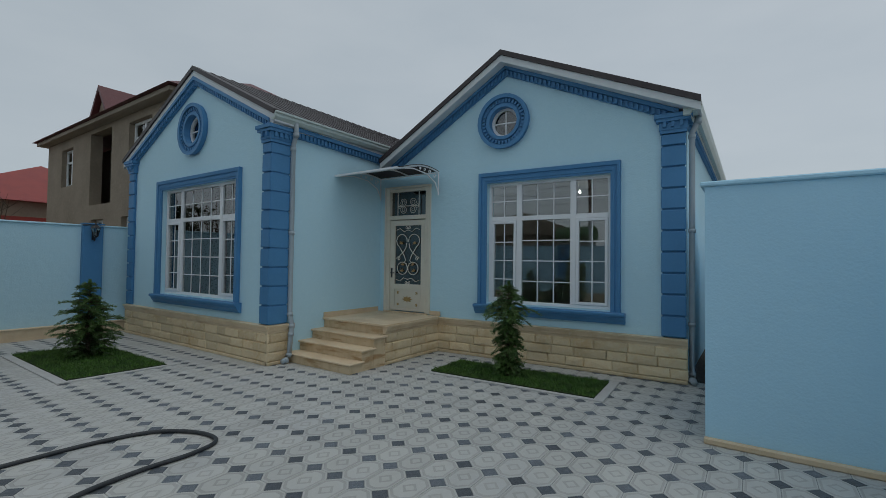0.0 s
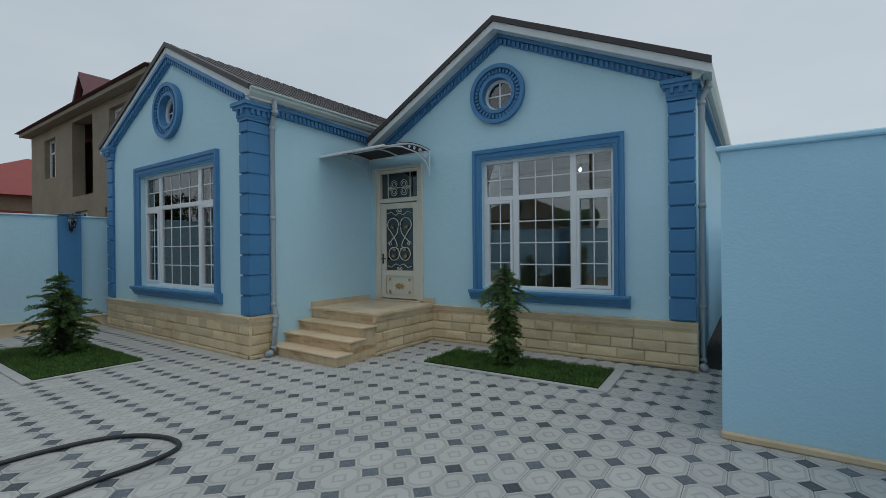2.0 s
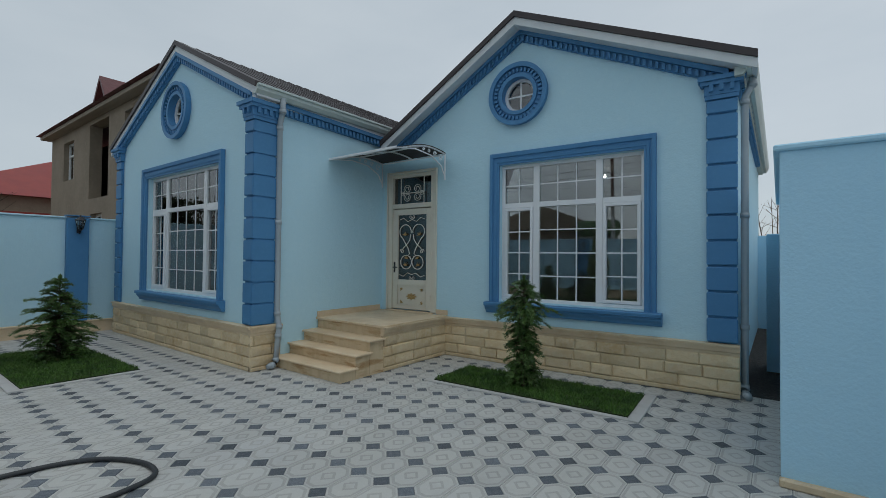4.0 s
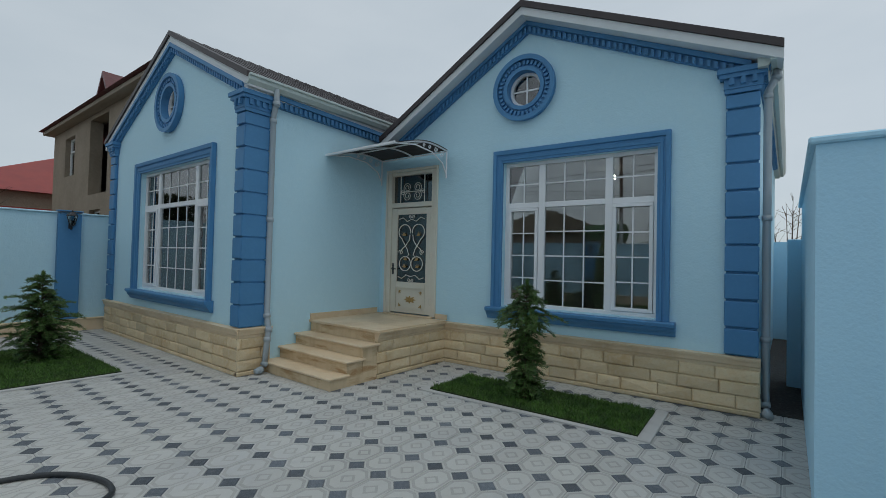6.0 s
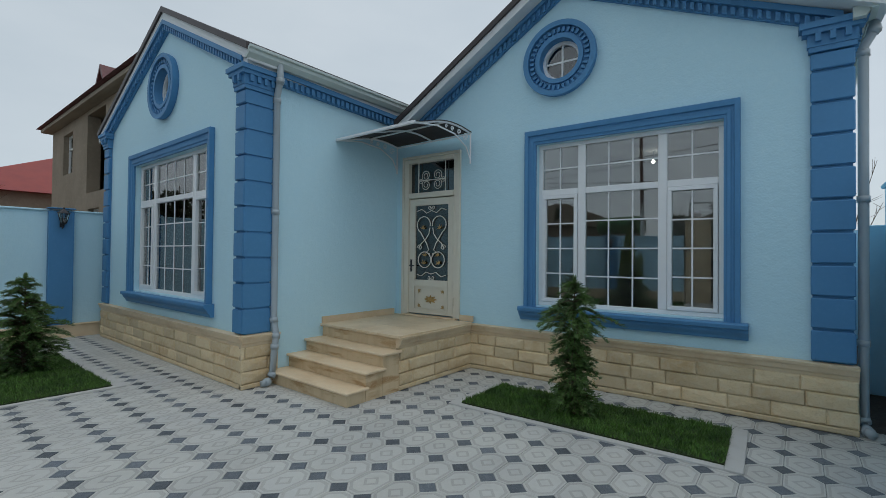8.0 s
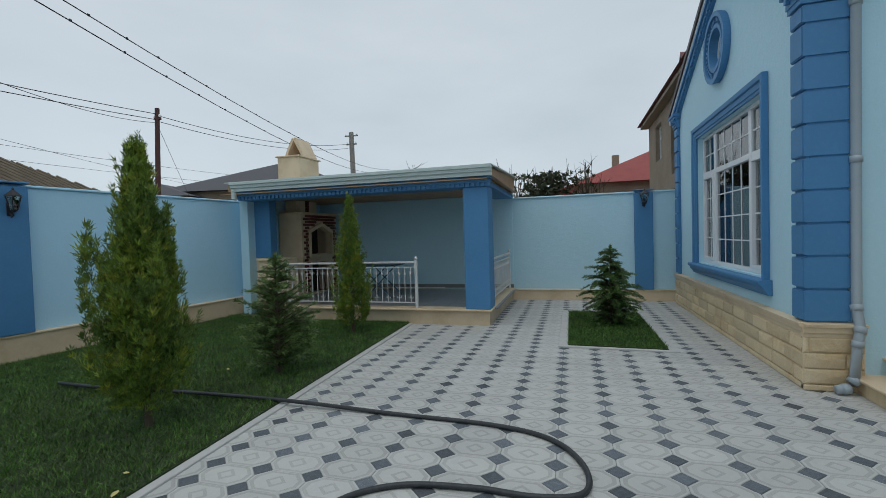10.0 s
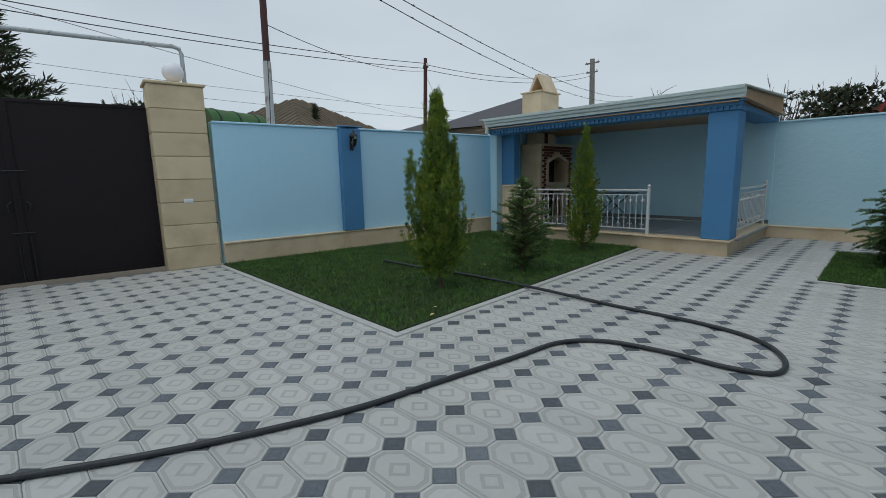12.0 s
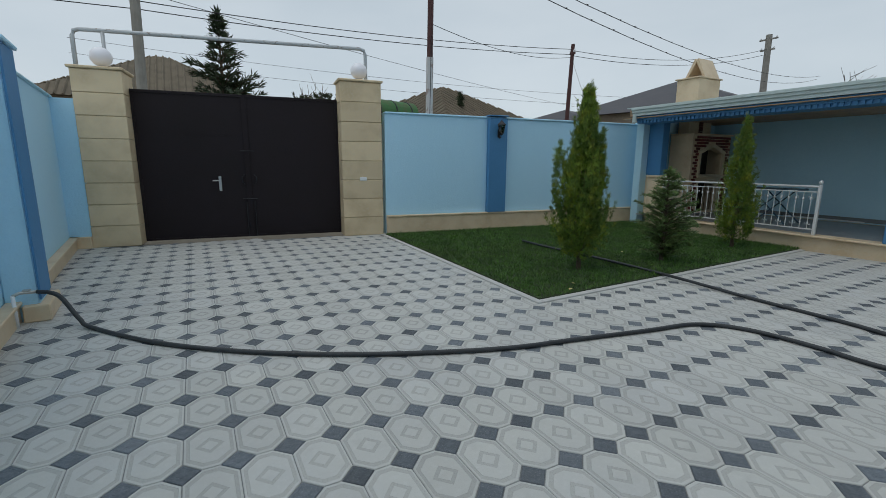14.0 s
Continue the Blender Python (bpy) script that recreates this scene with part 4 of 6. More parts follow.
# ---- garden tap and hose ----
tp = thing("garden_tap", "white plastic standpipe with a tap beside the wall", "tap", pose(1.90, -1.90, 0))
part("standpipe", tube(bmesh.new(), [(0.06, 0, 0), (0.06, 0, 0.30)], 0.016, 10), WHITE, tp, smooth=True)
part("elbow", tube(bmesh.new(), [(0.06, 0, 0.30), (0.02, -0.03, 0.315), (-0.10, -0.05, 0.31)], 0.014, 10), STEEL, tp, smooth=True)
part("valve_handle", boxes([(-0.06, 0.0, -0.06, -0.02, 0.325, 0.34)], 0.004), STEEL, tp)
HOSE = material("dark_rubber_hose", (0.028, 0.032, 0.036), 0.5, 0, [(30, (0.06, 0.065, 0.07), 0.6, 0.5, 0.75)], [(60, 0.2, 0.003)])
ctrl = [(1.80, -1.95, 0.31), (1.64, -1.88, 0.27), (1.48, -1.70, 0.08), (1.36, -1.54, 0.022), (0.82, -0.87, 0.02), (0.15, -0.31, 0.02), (-0.58, 0.12, 0.02), (-1.24, 0.41, 0.02), (-1.75, 0.58, 0.02), (-2.22, 0.67, 0.02), (-3.03, 0.83, 0.02), (-3.58, 0.94, 0.02), (-3.86, 1.25, 0.02), (-3.94, 1.73, 0.02), (-3.93, 2.12, 0.02), (-4.04, 2.40, 0.02), (-4.38, 2.40, 0.02), (-4.73, 2.16, 0.02), (-4.89, 1.68, 0.02), (-4.94, 0.78, 0.02), (-4.96, -0.35, 0.05), (-4.90, -1.57, 0.075), (-4.84, -2.6, 0.075), (-4.86, -3.25, 0.075)]


def smooth_path(c, k=8):
    out = []
    for i in range(len(c) - 1):
        p0, p1, p2, p3 = (Vector(c[max(0, min(len(c) - 1, j))]) for j in (i - 1, i, i + 1, i + 2))
        for s in range(k):
            t = s / k
            out.append(0.5 * (2 * p1 + (p2 - p0) * t + (2 * p0 - 5 * p1 + 4 * p2 - p3) * t * t + (3 * p1 - p0 - 3 * p2 + p3) * t ** 3))
    return out + [Vector(c[-1])]


tagged(part("garden_hose", tube(bmesh.new(), smooth_path(ctrl), 0.020, 8), HOSE, smooth=True), "long black rubber garden hose lying across the paving", "hose")

# ---- the garden pavilion ----
GX, GY0, GY1, GB = -8.97, -4.31, 0.975, -12.3
GFLOOR = material("grey_pavilion_tile", (0.22, 0.23, 0.24), 0.35, 0, [(3, (0.17, 0.18, 0.19), 0.6, 0.4, 0.7)], [(40, 0.1, 0.003)], island=0.08)
WOOD = material("varnished_ceiling_boards", (0.42, 0.27, 0.15), 0.5, 0, [(3, (0.34, 0.2, 0.1), 0.6, 0.4, 0.7)], island=0.15)
pv = thing("pavilion", "open blue garden pavilion on a low stone platform", "pavilion", kind="structure")
part("platform", boxes([(GB, GX - 0.05, -3.80, GY1 - 0.03, 0, 0.255), (GB, -9.62, GY0 - 0.5, -3.801, 0, 0.255)]), TRAVERTINE, pv)
part("platform_edge", boxes([(GX - 0.30, GX + 0.02, -3.80, GY1 + 0.02, 0.257, 0.287), (GB, GX - 0.301, GY1 - 0.28, GY1 + 0.02, 0.257, 0.287)], 0.006), TRAVERTINE, pv, "pale stone edging")
me = None
for i in range(7):
    for j in range(11):
        x, y = GX - 0.305 - 0.44 * (i + 1), GY0 + 0.03 + 0.485 * j
        if x < GB:
            continue
        if me is None:
            me = mesh_of("floor_tile", boxes([(0, 0.436, 0, 0.481, 0, 0.022)], 0.003), GFLOOR)
        part("floor_tile", me, None, pv, m=pose(x, y, 0.257))
part("corner_pillar", boxes([(GX - 0.47, GX - 0.02, 0.52, 0.975, 0.288, 2.45)], 0.012), TRIM, pv, "cornflower blue square pillar")
part("end_wall", boxes([(-9.80, -9.62, GY0 - 0.5, -3.96, 0.0, 2.55)], 0.008), FENCE, pv)
part("end_pilaster", boxes([(-9.83, -9.595, -4.37, -3.94, 1.24, 2.56)], 0.008), TRIM, pv, "cornflower blue pilaster")
part("half_wall", boxes([(-9.60, GX - 0.015, -3.80, -3.44, 0.288, 1.20), (-9.83, -9.602, -4.40, -3.44, 0.256, 1.20)], 0.006), TRAVERTINE, pv, "cream stone half wall")
part("half_wall_cap", boxes([(-9.60, GX + 0.01, -3.825, -3.42, 1.202, 1.236), (-9.85, -9.602, -4.42, -3.42, 1.202, 1.236)], 0.006), TRAVERTINE, pv)
part("back_wall", boxes([(GB - 0.25, GB, GY0 - 0.4, GY1, 0.0, 2.6)]), PLASTER, pv)
part("side_wall", boxes([(GB, GX - 0.41, GY0 - 0.22, GY0 - 0.02, 0.0, 2.6)]), PLASTER, pv)
part("skirting", boxes([(GB + 0.002, GB + 0.02, GY0, GY1, 0.282, 0.37)]), GFLOOR, pv)
part("beam", boxes([(GX - 0.45, GX + 0.0, GY0 + 0.1, GY1 + 0.02, 2.452, 2.56), (GB, GX - 0.451, GY1 - 0.42, GY1 + 0.02, 2.47, 2.56)], 0.006), TRIM, pv)
part("cornice_moulding", boxes([(GX + 0.001, GX + 0.05, GY0 + 0.1, GY1 + 0.06, 2.52, 2.575), (GX + 0.001, GX + 0.10, GY0 + 0.1, GY1 + 0.09, 2.576, 2.615)], 0.006), TRIM, pv)
d = bmesh.new()
for i in range(58):
    y = GY0 + 0.12 + i * 0.0905
    box(d, GX + 0.001, GX + 0.035, y, y + 0.05, 2.455, 2.519)
part("dentil_row", d, TRIM, pv)
bd = bmesh.new()
for i in range(24):
    x = GB + 0.01 + i * 0.145
    box(bd, x, x + 0.14, GY0 - 0.2, GY1 + 0.015, 2.566, 2.582)
part("ceiling_boards", bd, WOOD, pv)
part("eave_board", boxes([(GB, GX + 0.16, GY1 + 0.02, GY1 + 0.12, 2.604, 2.62)]), WOOD, pv)
bm = bmesh.new()
prism([(GX + 0.10, 2.617), (GX + 0.17, 2.617), (GX + 0.17, 2.67), (GX + 0.20, 2.69), (GX + 0.20, 2.74), (GX + 0.23, 2.75), (GX + 0.23, 2.79), (GX + 0.10, 2.79)], GY0 + 0.08, GY1 + 0.10, "y", bm)
part("gutter_profile", bm, GUTTER, pv, "pale grey-green moulded gutter")
bm = bmesh.new()
prism([(GX + 0.099, 2.63), (GX + 0.099, 2.78), (GB - 0.2, 2.98), (GB - 0.2, 2.63)], GY0 - 0.05, GY1 + 0.04, "y", bm)
part("roof_deck", bm, WOOD, pv)
part("roof_sheet", prism([(GX + 0.20, 2.792), (GX + 0.20, 2.81), (GB - 0.25, 3.02), (GB - 0.25, 2.99)], GY0 - 0.06, GY1 + 0.10, "y"), GUTTER, pv)
part("gutter_spout", tube(bmesh.new(), [(GX + 0.15, GY0 + 0.13, 2.66), (GX + 0.15, GY0 + 0.13, 2.47)], 0.05, 10), GUTTER, pv)

# railings
RAILW = material("white_enamelled_iron", (0.72, 0.73, 0.72), 0.35, 0.1, [(20, (0.62, 0.62, 0.60), 0.5, 0.5, 0.8)])


def railing(m, length):
    r = thing("railing", "white iron railing with turned balusters and ball finials", "railing", m, group="pavilion railings")
    for x in (0, length):
        p = part("post", boxes([(x - 0.025, x + 0.025, -0.025, 0.025, 0, 0.88)], 0.004), RAILW, r)
        part("finial", lathe([(0.02, 0.881), (0.02, 0.895), (0.034, 0.91), (0.034, 0.93), (0.018, 0.95), (0.004, 0.96)], 12, x=x), RAILW, p, smooth=True)
    part("handrail", boxes([(0.026, length - 0.026, -0.028, 0.028, 0.83, 0.865)], 0.008), RAILW, r)
    part("upper_rail", boxes([(0.026, length - 0.026, -0.012, 0.012, 0.745, 0.765)]), RAILW, r)
    part("lower_rail", boxes([(0.026, length - 0.026, -0.012, 0.012, 0.09, 0.11)]), RAILW, r)
    n = max(3, round(length / 0.115))
    me = mesh_of("baluster", lathe([(0.007, 0.111), (0.007, 0.2), (0.016, 0.215), (0.007, 0.23), (0.007, 0.60), (0.018, 0.62), (0.018, 0.64), (0.007, 0.66), (0.007, 0.745)], 6), RAILW)
    curls = []
    for s in (-1, 1):
        curls.append(mesh_of("curl", tube(bmesh.new(), [(0, 0, 0.63), (s * 0.02, 0, 0.67), (s * 0.045, 0, 0.665), (s * 0.04, 0, 0.64)], 0.005, 5), RAILW))
        curls.append(mesh_of("curl", tube(bmesh.new(), [(0, 0, 0.21), (s * 0.02, 0, 0.18), (s * 0.045, 0, 0.185), (s * 0.04, 0, 0.21)], 0.005, 5), RAILW))
    for i in range(1, n):
        b = part("baluster", me, None, r, m=pose(length * i / n, 0, 0))
        if i % 2:
            for curl in curls:
                part("curl", curl, None, b)
    return r


railing(pose(GX - 0.09, -3.41, 0.288, 0, 0, 90), 2.99)
railing(pose(GX - 0.50, 0.88, 0.288, 0, 0, 180), 2.75)

# the barbecue hearth and its chimney
BRICK = material("dark_red_brick", (0.16, 0.035, 0.025), 0.7, 0, [(15, (0.10, 0.02, 0.015), 0.6, 0.4, 0.7)], [(60, 0.3, 0.004)], island=0.25)
SOOT = material("sooty_firebrick", (0.10, 0.075, 0.055), 0.9, 0, [(5, (0.03, 0.025, 0.02), 0.8, 0.4, 0.65)], [(40, 0.3, 0.01)])
BX0, BX1, BY0, BY1 = -12.0, -10.4, -4.29, -3.69
bq = thing("barbecue_hearth", "cream stone barbecue hearth faced with dark red brick", "barbecue", pose(0, 0, 0.28))
bm = holed(rect(BX0, BX1, 0.0, 1.95), [rect(BX0 + 0.40, BX1 - 0.40, 0.05, 0.78), [(BX0 + 0.34, 0.98), (BX1 - 0.34, 0.98), (BX1 - 0.34, 1.50), ((BX0 + BX1) / 2, 1.66), (BX0 + 0.34, 1.50)]], BY1 - 0.12, BY1)
part("front", bm, TRAVERTINE, bq)
for q in (BX1 - 0.12, BX0):
    part("body_side", boxes([(q, q + 0.12, BY0, BY1 - 0.121, 0, 1.95)]), TRAVERTINE, bq)
part("fire_chamber", boxes([(BX0 + 0.121, BX1 - 0.121, BY0, BY0 + 0.1, 0, 1.95), (BX0 + 0.121, BX1 - 0.121, BY0 + 0.1, BY1 - 0.121, 0.80, 0.96), (BX0 + 0.121, BX1 - 0.121, BY0 + 0.1, BY1 - 0.121, 1.8, 1.95)]), SOOT, bq, "sooty fire chamber")
part("top_slab", boxes([(BX0 - 0.04, BX1 + 0.04, BY0, BY1 + 0.04, 1.952, 1.99)], 0.006), TRAVERTINE, bq)
part("hearth_ledge", boxes([(BX0 + 0.25, BX1 - 0.25, BY1 + 0.001, BY1 + 0.07, 0.90, 0.96)], 0.008), TRAVERTINE, bq)
for q in (BX0 + 0.25, BX1 - 0.335):
    part("arch_trim", boxes([(q, q + 0.085, BY1 + 0.001, BY1 + 0.05, 0.961, 1.50)], 0.006), TRAVERTINE, bq)
bm = bmesh.new()
mx = (BX0 + BX1) / 2
prism([(BX0 + 0.25, 1.501), (BX0 + 0.335, 1.501), (mx, 1.66), (BX1 - 0.335, 1.501), (BX1 - 0.25, 1.501), (BX1 - 0.25, 1.55), (mx, 1.76), (BX0 + 0.25, 1.55)], BY1 + 0.001, BY1 + 0.05, "y", bm)
part("arch_trim", bm, TRAVERTINE, bq)
bme = mesh_of("brick", boxes([(0.006, 0.154, 0.002, 0.022, 0.006, 0.064)], 0.004), BRICK)
for rrow in range(27):
    z = 0.04 + rrow * 0.07
    for i in range(11):
        x = BX0 + 0.02 + i * 0.16 - (0.08 if rrow % 2 else 0)
        if x < BX0 or x + 0.16 > BX1:
            continue
        cxm = x + 0.08
        inside = BX0 + 0.22 < cxm < BX1 - 0.22
        if inside and z < 1.52 + 0.25 * (1 - abs(cxm - mx) / 0.6):
            continue
        part("brick", bme, None, bq, m=pose(x, BY1, z))
ch = part("flue", boxes([(-11.5, -10.6, -4.25, -3.95, 1.991, 2.28)]), TRAVERTINE, bq)
for k in range(5):
    part("brick", bme, None, bq, m=pose(-11.13, -3.95, 1.995 + 0.062 * k))
cm = thing("chimney", "cream stone chimney with a pointed cap on the pavilion roof", "chimney")
part("shaft", boxes([(-11.53, -10.65, -4.45, -3.86, 2.80, 3.61)], 0.01), TRAVERTINE, cm)
part("rim", boxes([(-11.57, -10.61, -4.49, -3.82, 3.611, 3.645)], 0.008), TRAVERTINE, cm)
for s in (-1, 1):
    yc = -4.10
    p = [(yc + s * 0.27, 3.646), (yc + s * 0.21, 3.646), (yc - s * 0.005, 4.045), (yc + s * 0.04, 4.11)]
    part("cap_slab", prism(p if s > 0 else [(y, z - 0.002) for y, z in p], -11.42, -10.82, "x"), TRAVERTINE, cm)

# pavilion furniture
STEELB = material("dark_blue_plastic", (0.025, 0.075, 0.12), 0.4, 0, [(20, (0.04, 0.10, 0.15), 0.5, 0.5, 0.75)])
ch = thing("folding_table", "dark folding table standing in the pavilion", "table", pose(-10.6, -1.85, 0.28))
part("tabletop", boxes([(-0.35, 0.35, -0.5, 0.5, 0.70, 0.73)], 0.01), STEELB, ch)
for sx in (-0.3, 0.3):
    part("leg", tube(bmesh.new(), [(sx, -0.42, 0.0), (sx, 0.30, 0.70)], 0.014, 6), STEELB, ch)
    part("leg", tube(bmesh.new(), [(sx, 0.42, 0.0), (sx, -0.30, 0.70)], 0.014, 6), STEELB, ch)

bt = thing("batten", "long white batten lying on the pavilion floor", "batten", pose(-12.14, -2.3, 0.281))
part("strip", boxes([(-0.02, 0.02, 0, 1.55, 0, 0.03)], 0.004), WHITE, bt)

# ---- neighbouring houses, poles and wires beyond the walls ----
TAN = material("unfinished_limestone_render", (0.30, 0.245, 0.185), 0.9, 0, [(1.2, (0.22, 0.18, 0.135), 0.7, 0.4, 0.7), (8, (0.36, 0.30, 0.23), 0.5, 0.5, 0.75)], [(10, 0.4, 0.03)])
REDTILE = material("red_metal_roof_tile", (0.30, 0.045, 0.035), 0.5, 0, [(2, (0.22, 0.03, 0.03), 0.6, 0.4, 0.7)])
BROWNSLATE = material("weathered_brown_slate", (0.17, 0.14, 0.10), 0.85, 0, [(2, (0.10, 0.085, 0.06), 0.7, 0.4, 0.7)], [(20, 0.3, 0.02)])
DARKROOF = material("charcoal_roof_sheet", (0.055, 0.055, 0.065), 0.6, 0, [(2, (0.075, 0.07, 0.08), 0.6, 0.4, 0.7)])
CONC = material("grey_concrete_pole", (0.30, 0.29, 0.26), 0.9, 0, [(5, (0.22, 0.21, 0.19), 0.6, 0.4, 0.7)])
RUST = material("rust_red_pole_paint", (0.085, 0.03, 0.028), 0.7, 0, [(6, (0.05, 0.022, 0.02), 0.6, 0.4, 0.7)])
CHALK = material("flaking_white_pole_paint", (0.55, 0.55, 0.55), 0.8, 0, [(6, (0.25, 0.16, 0.13), 0.7, 0.55, 0.65)])
GREENM = material("faded_green_tank", (0.05, 0.16, 0.05), 0.7, 0, [(3, (0.10, 0.10, 0.05), 0.7, 0.45, 0.65)])

BURGUNDY = material("burgundy_metal_roof_tile", (0.13, 0.035, 0.04), 0.5, 0, [(2, (0.09, 0.028, 0.03), 0.6, 0.4, 0.7)], [(6, 0.5, 0.05)])
EAVEW = material("weathered_beige_eave_boards", (0.36, 0.31, 0.25), 0.8, 0, [((0.6, 6, 6), (0.24, 0.2, 0.16), 0.6, 0.45, 0.7)])
nh = thing("neighbour_house", "unfinished two-storey tan stone house with a burgundy roof", "house", pose(-23.0, 5.75, 0))
OPENINGS = ((1.6, 2.8, 4.35, 5.75), (7.6, 9.1, 4.5, 5.85), (4.7, 5.8, 1.6, 3.0), (7.2, 8.3, 1.6, 3.0))
part("wall", holed(rect(0, 10.5, 0, 6.1), [rect(4.5, 6.3, 3.5, 5.95)] + [rect(*o) for o in OPENINGS], 0, 0.35), TAN, nh)
part("side_wall", boxes([(0, 0.35, 0.351, 9, 0, 6.1)]), TAN, nh)
part("side_wall", boxes([(10.15, 10.5, 0.351, 9, 0, 6.1)]), TAN, nh)
part("inner_wall", boxes([(0.351, 10.149, 1.5, 1.7, 0, 6.1)]), TAN, nh)
for a, b, z0, z1 in OPENINGS:
    w = part("window", boxes([(a, a + 0.08, 0.15, 0.22, z0, z1), (b - 0.08, b, 0.15, 0.22, z0, z1), (a + 0.081, b - 0.081, 0.15, 0.22, z1 - 0.08, z1), (a + 0.081, b - 0.081, 0.15, 0.22, z0, z0 + 0.08), ((a + b) / 2 - 0.04, (a + b) / 2 + 0.04, 0.15, 0.22, z0 + 0.081, z1 - 0.081), (a + 0.081, (a + b) / 2 - 0.041, 0.15, 0.22, z1 - 0.5, z1 - 0.44), ((a + b) / 2 + 0.041, b - 0.081, 0.15, 0.22, z1 - 0.5, z1 - 0.44)]), WHITE, nh)
    part("pane", boxes([(a + 0.05, b - 0.05, 0.18, 0.185, z0 + 0.05, z1 - 0.05)]), GLASS, w)
part("eave", boxes([(-0.3, 10.8, -0.30, 0.6, 6.11, 6.24)], 0.01), EAVEW, nh, "beige painted eave board")
bm = bmesh.new()
v = [bm.verts.new(p) for p in ((-0.45, -0.42, 6.25), (11.0, -0.42, 6.25), (11.0, 9.6, 6.25), (-0.45, 9.6, 6.25), (4.0, 4.5, 8.75), (6.7, 4.5, 8.75))]
for q in ((0, 1, 5, 4), (1, 2, 5), (2, 3, 4, 5), (3, 0, 4), (3, 2, 1, 0)):
    bm.faces.new([v[k] for k in q])
part("roof", bm, BURGUNDY, nh)
dm = part("dormer", prism([(1.75, 6.6), (3.75, 6.6), (2.75, 8.05)], 0.9, 3.4, "y"), TAN, nh)
part("dormer_roof", prism([(1.45, 6.55), (1.6, 6.5), (2.75, 8.12), (3.9, 6.5), (4.05, 6.55), (2.75, 8.28)], 0.7, 3.6, "y"), BURGUNDY, dm)


def hip_house(name, label, x, y, w, d, eave, peak, wall, roof, ridge=0.3, turn=0.0, ribs=0):
    h = thing(name, label, "house", pose(x, y, 0, 0, 0, turn))
    part("wall", boxes([(-w / 2 + 0.4, w / 2 - 0.4, -d / 2 + 0.4, d / 2 - 0.4, 0, eave)]), wall, h)
    bm = bmesh.new()
    r = w / 2 * ridge
    v = [bm.verts.new(p) for p in ((-w / 2, -d / 2, eave), (w / 2, -d / 2, eave), (w / 2, d / 2, eave), (-w / 2, d / 2, eave), (-r, 0, peak), (r, 0, peak))]
    for q in ((0, 1, 5, 4), (1, 2, 5), (2, 3, 4, 5), (3, 0, 4), (3, 2, 1, 0)):
        bm.faces.new([v[k] for k in q])
    part("roof", bm, roof, h)
    if ribs:
        bm = bmesh.new()
        for i in range(ribs):
            t = -1 + 2 * (i + 0.5) / ribs
            xx = t * w / 2
            for s in (-1, 1):
                k = 1 if abs(xx) < r else (w / 2 - abs(xx)) / (w / 2 - r)
                tube(bm, [(xx, s * d / 2, eave + 0.03), (xx, s * d / 2 * (1 - k), eave + (peak - eave) * k + 0.03)], 0.05, 4)
            yy = t * d / 2
            k = 1 - abs(yy) / (d / 2)
            for s in (-1, 1):
                tube(bm, [(s * w / 2, yy, eave + 0.03), (s * (w / 2 - (w / 2 - r) * k), yy, eave + (peak - eave) * k + 0.03)], 0.05, 4)
        part("roof_rib", bm, roof, h)
    return h


hip_house("hip_roof_house", "low house with a weathered corrugated hip roof", 1.5, -25.0, 10, 8, 4.15, 6.75, TAN, BROWNSLATE, 0.05, 0, 34)
hip_house("brown_roof_house", "low house with a brown slate hip roof", -12.7, -20.5, 9.0, 8, 3.7, 5.75, TAN, BROWNSLATE, 0.1, 20, 20)
hip_house("dark_roof_house", "long house with a charcoal hip roof", -25.5, -13.5, 13, 10, 4.1, 6.1, TAN, DARKROOF, 0.3, 10)
hip_house("grey_roof_house", "small house with a grey gable roof", -20.0, -17.5, 6, 5, 3.8, 4.6, TAN, DARKROOF, 0.4, 15)
rh = hip_house("red_roof_house", "house with a bright red hip roof", -33, 7.5, 11, 10, 4.3, 6.6, TAN, REDTILE, 0.3, 0)
part("chimney", boxes([(1.5, 1.9, -2.6, -2.2, 5.0, 6.3)]), TAN, rh)
part("porch_roof", prism([(-7.5, 3.4), (-5.0, 4.3), (-5.0, 3.4)], 5.0, 5.6, "x"), REDTILE, rh)
part("porch_roof", prism([(-6.5, 3.3), (6.0, 3.3), (6.0, 3.5), (-6.5, 3.5)], 5.55, 6.4, "x"), REDTILE, rh)
tk = thing("green_tank", "faded green horizontal water tank behind the wall", "tank", pose(-7.2, -15.6, 3.6, 0, 0, 20))
part("drum", tube(bmesh.new(), [(-1.3, 0, 0), (1.3, 0, 0)], 0.55, 24), GREENM, tk)
for x in (-0.9, 0.0, 0.9):
    part("band", tube(bmesh.new(), [(x - 0.03, 0, 0), (x + 0.03, 0, 0)], 0.57, 24), IRON, tk)
part("stand", boxes([(-1.2, 1.2, -0.4, 0.4, -3.6, -0.5)]), CONC, tk)


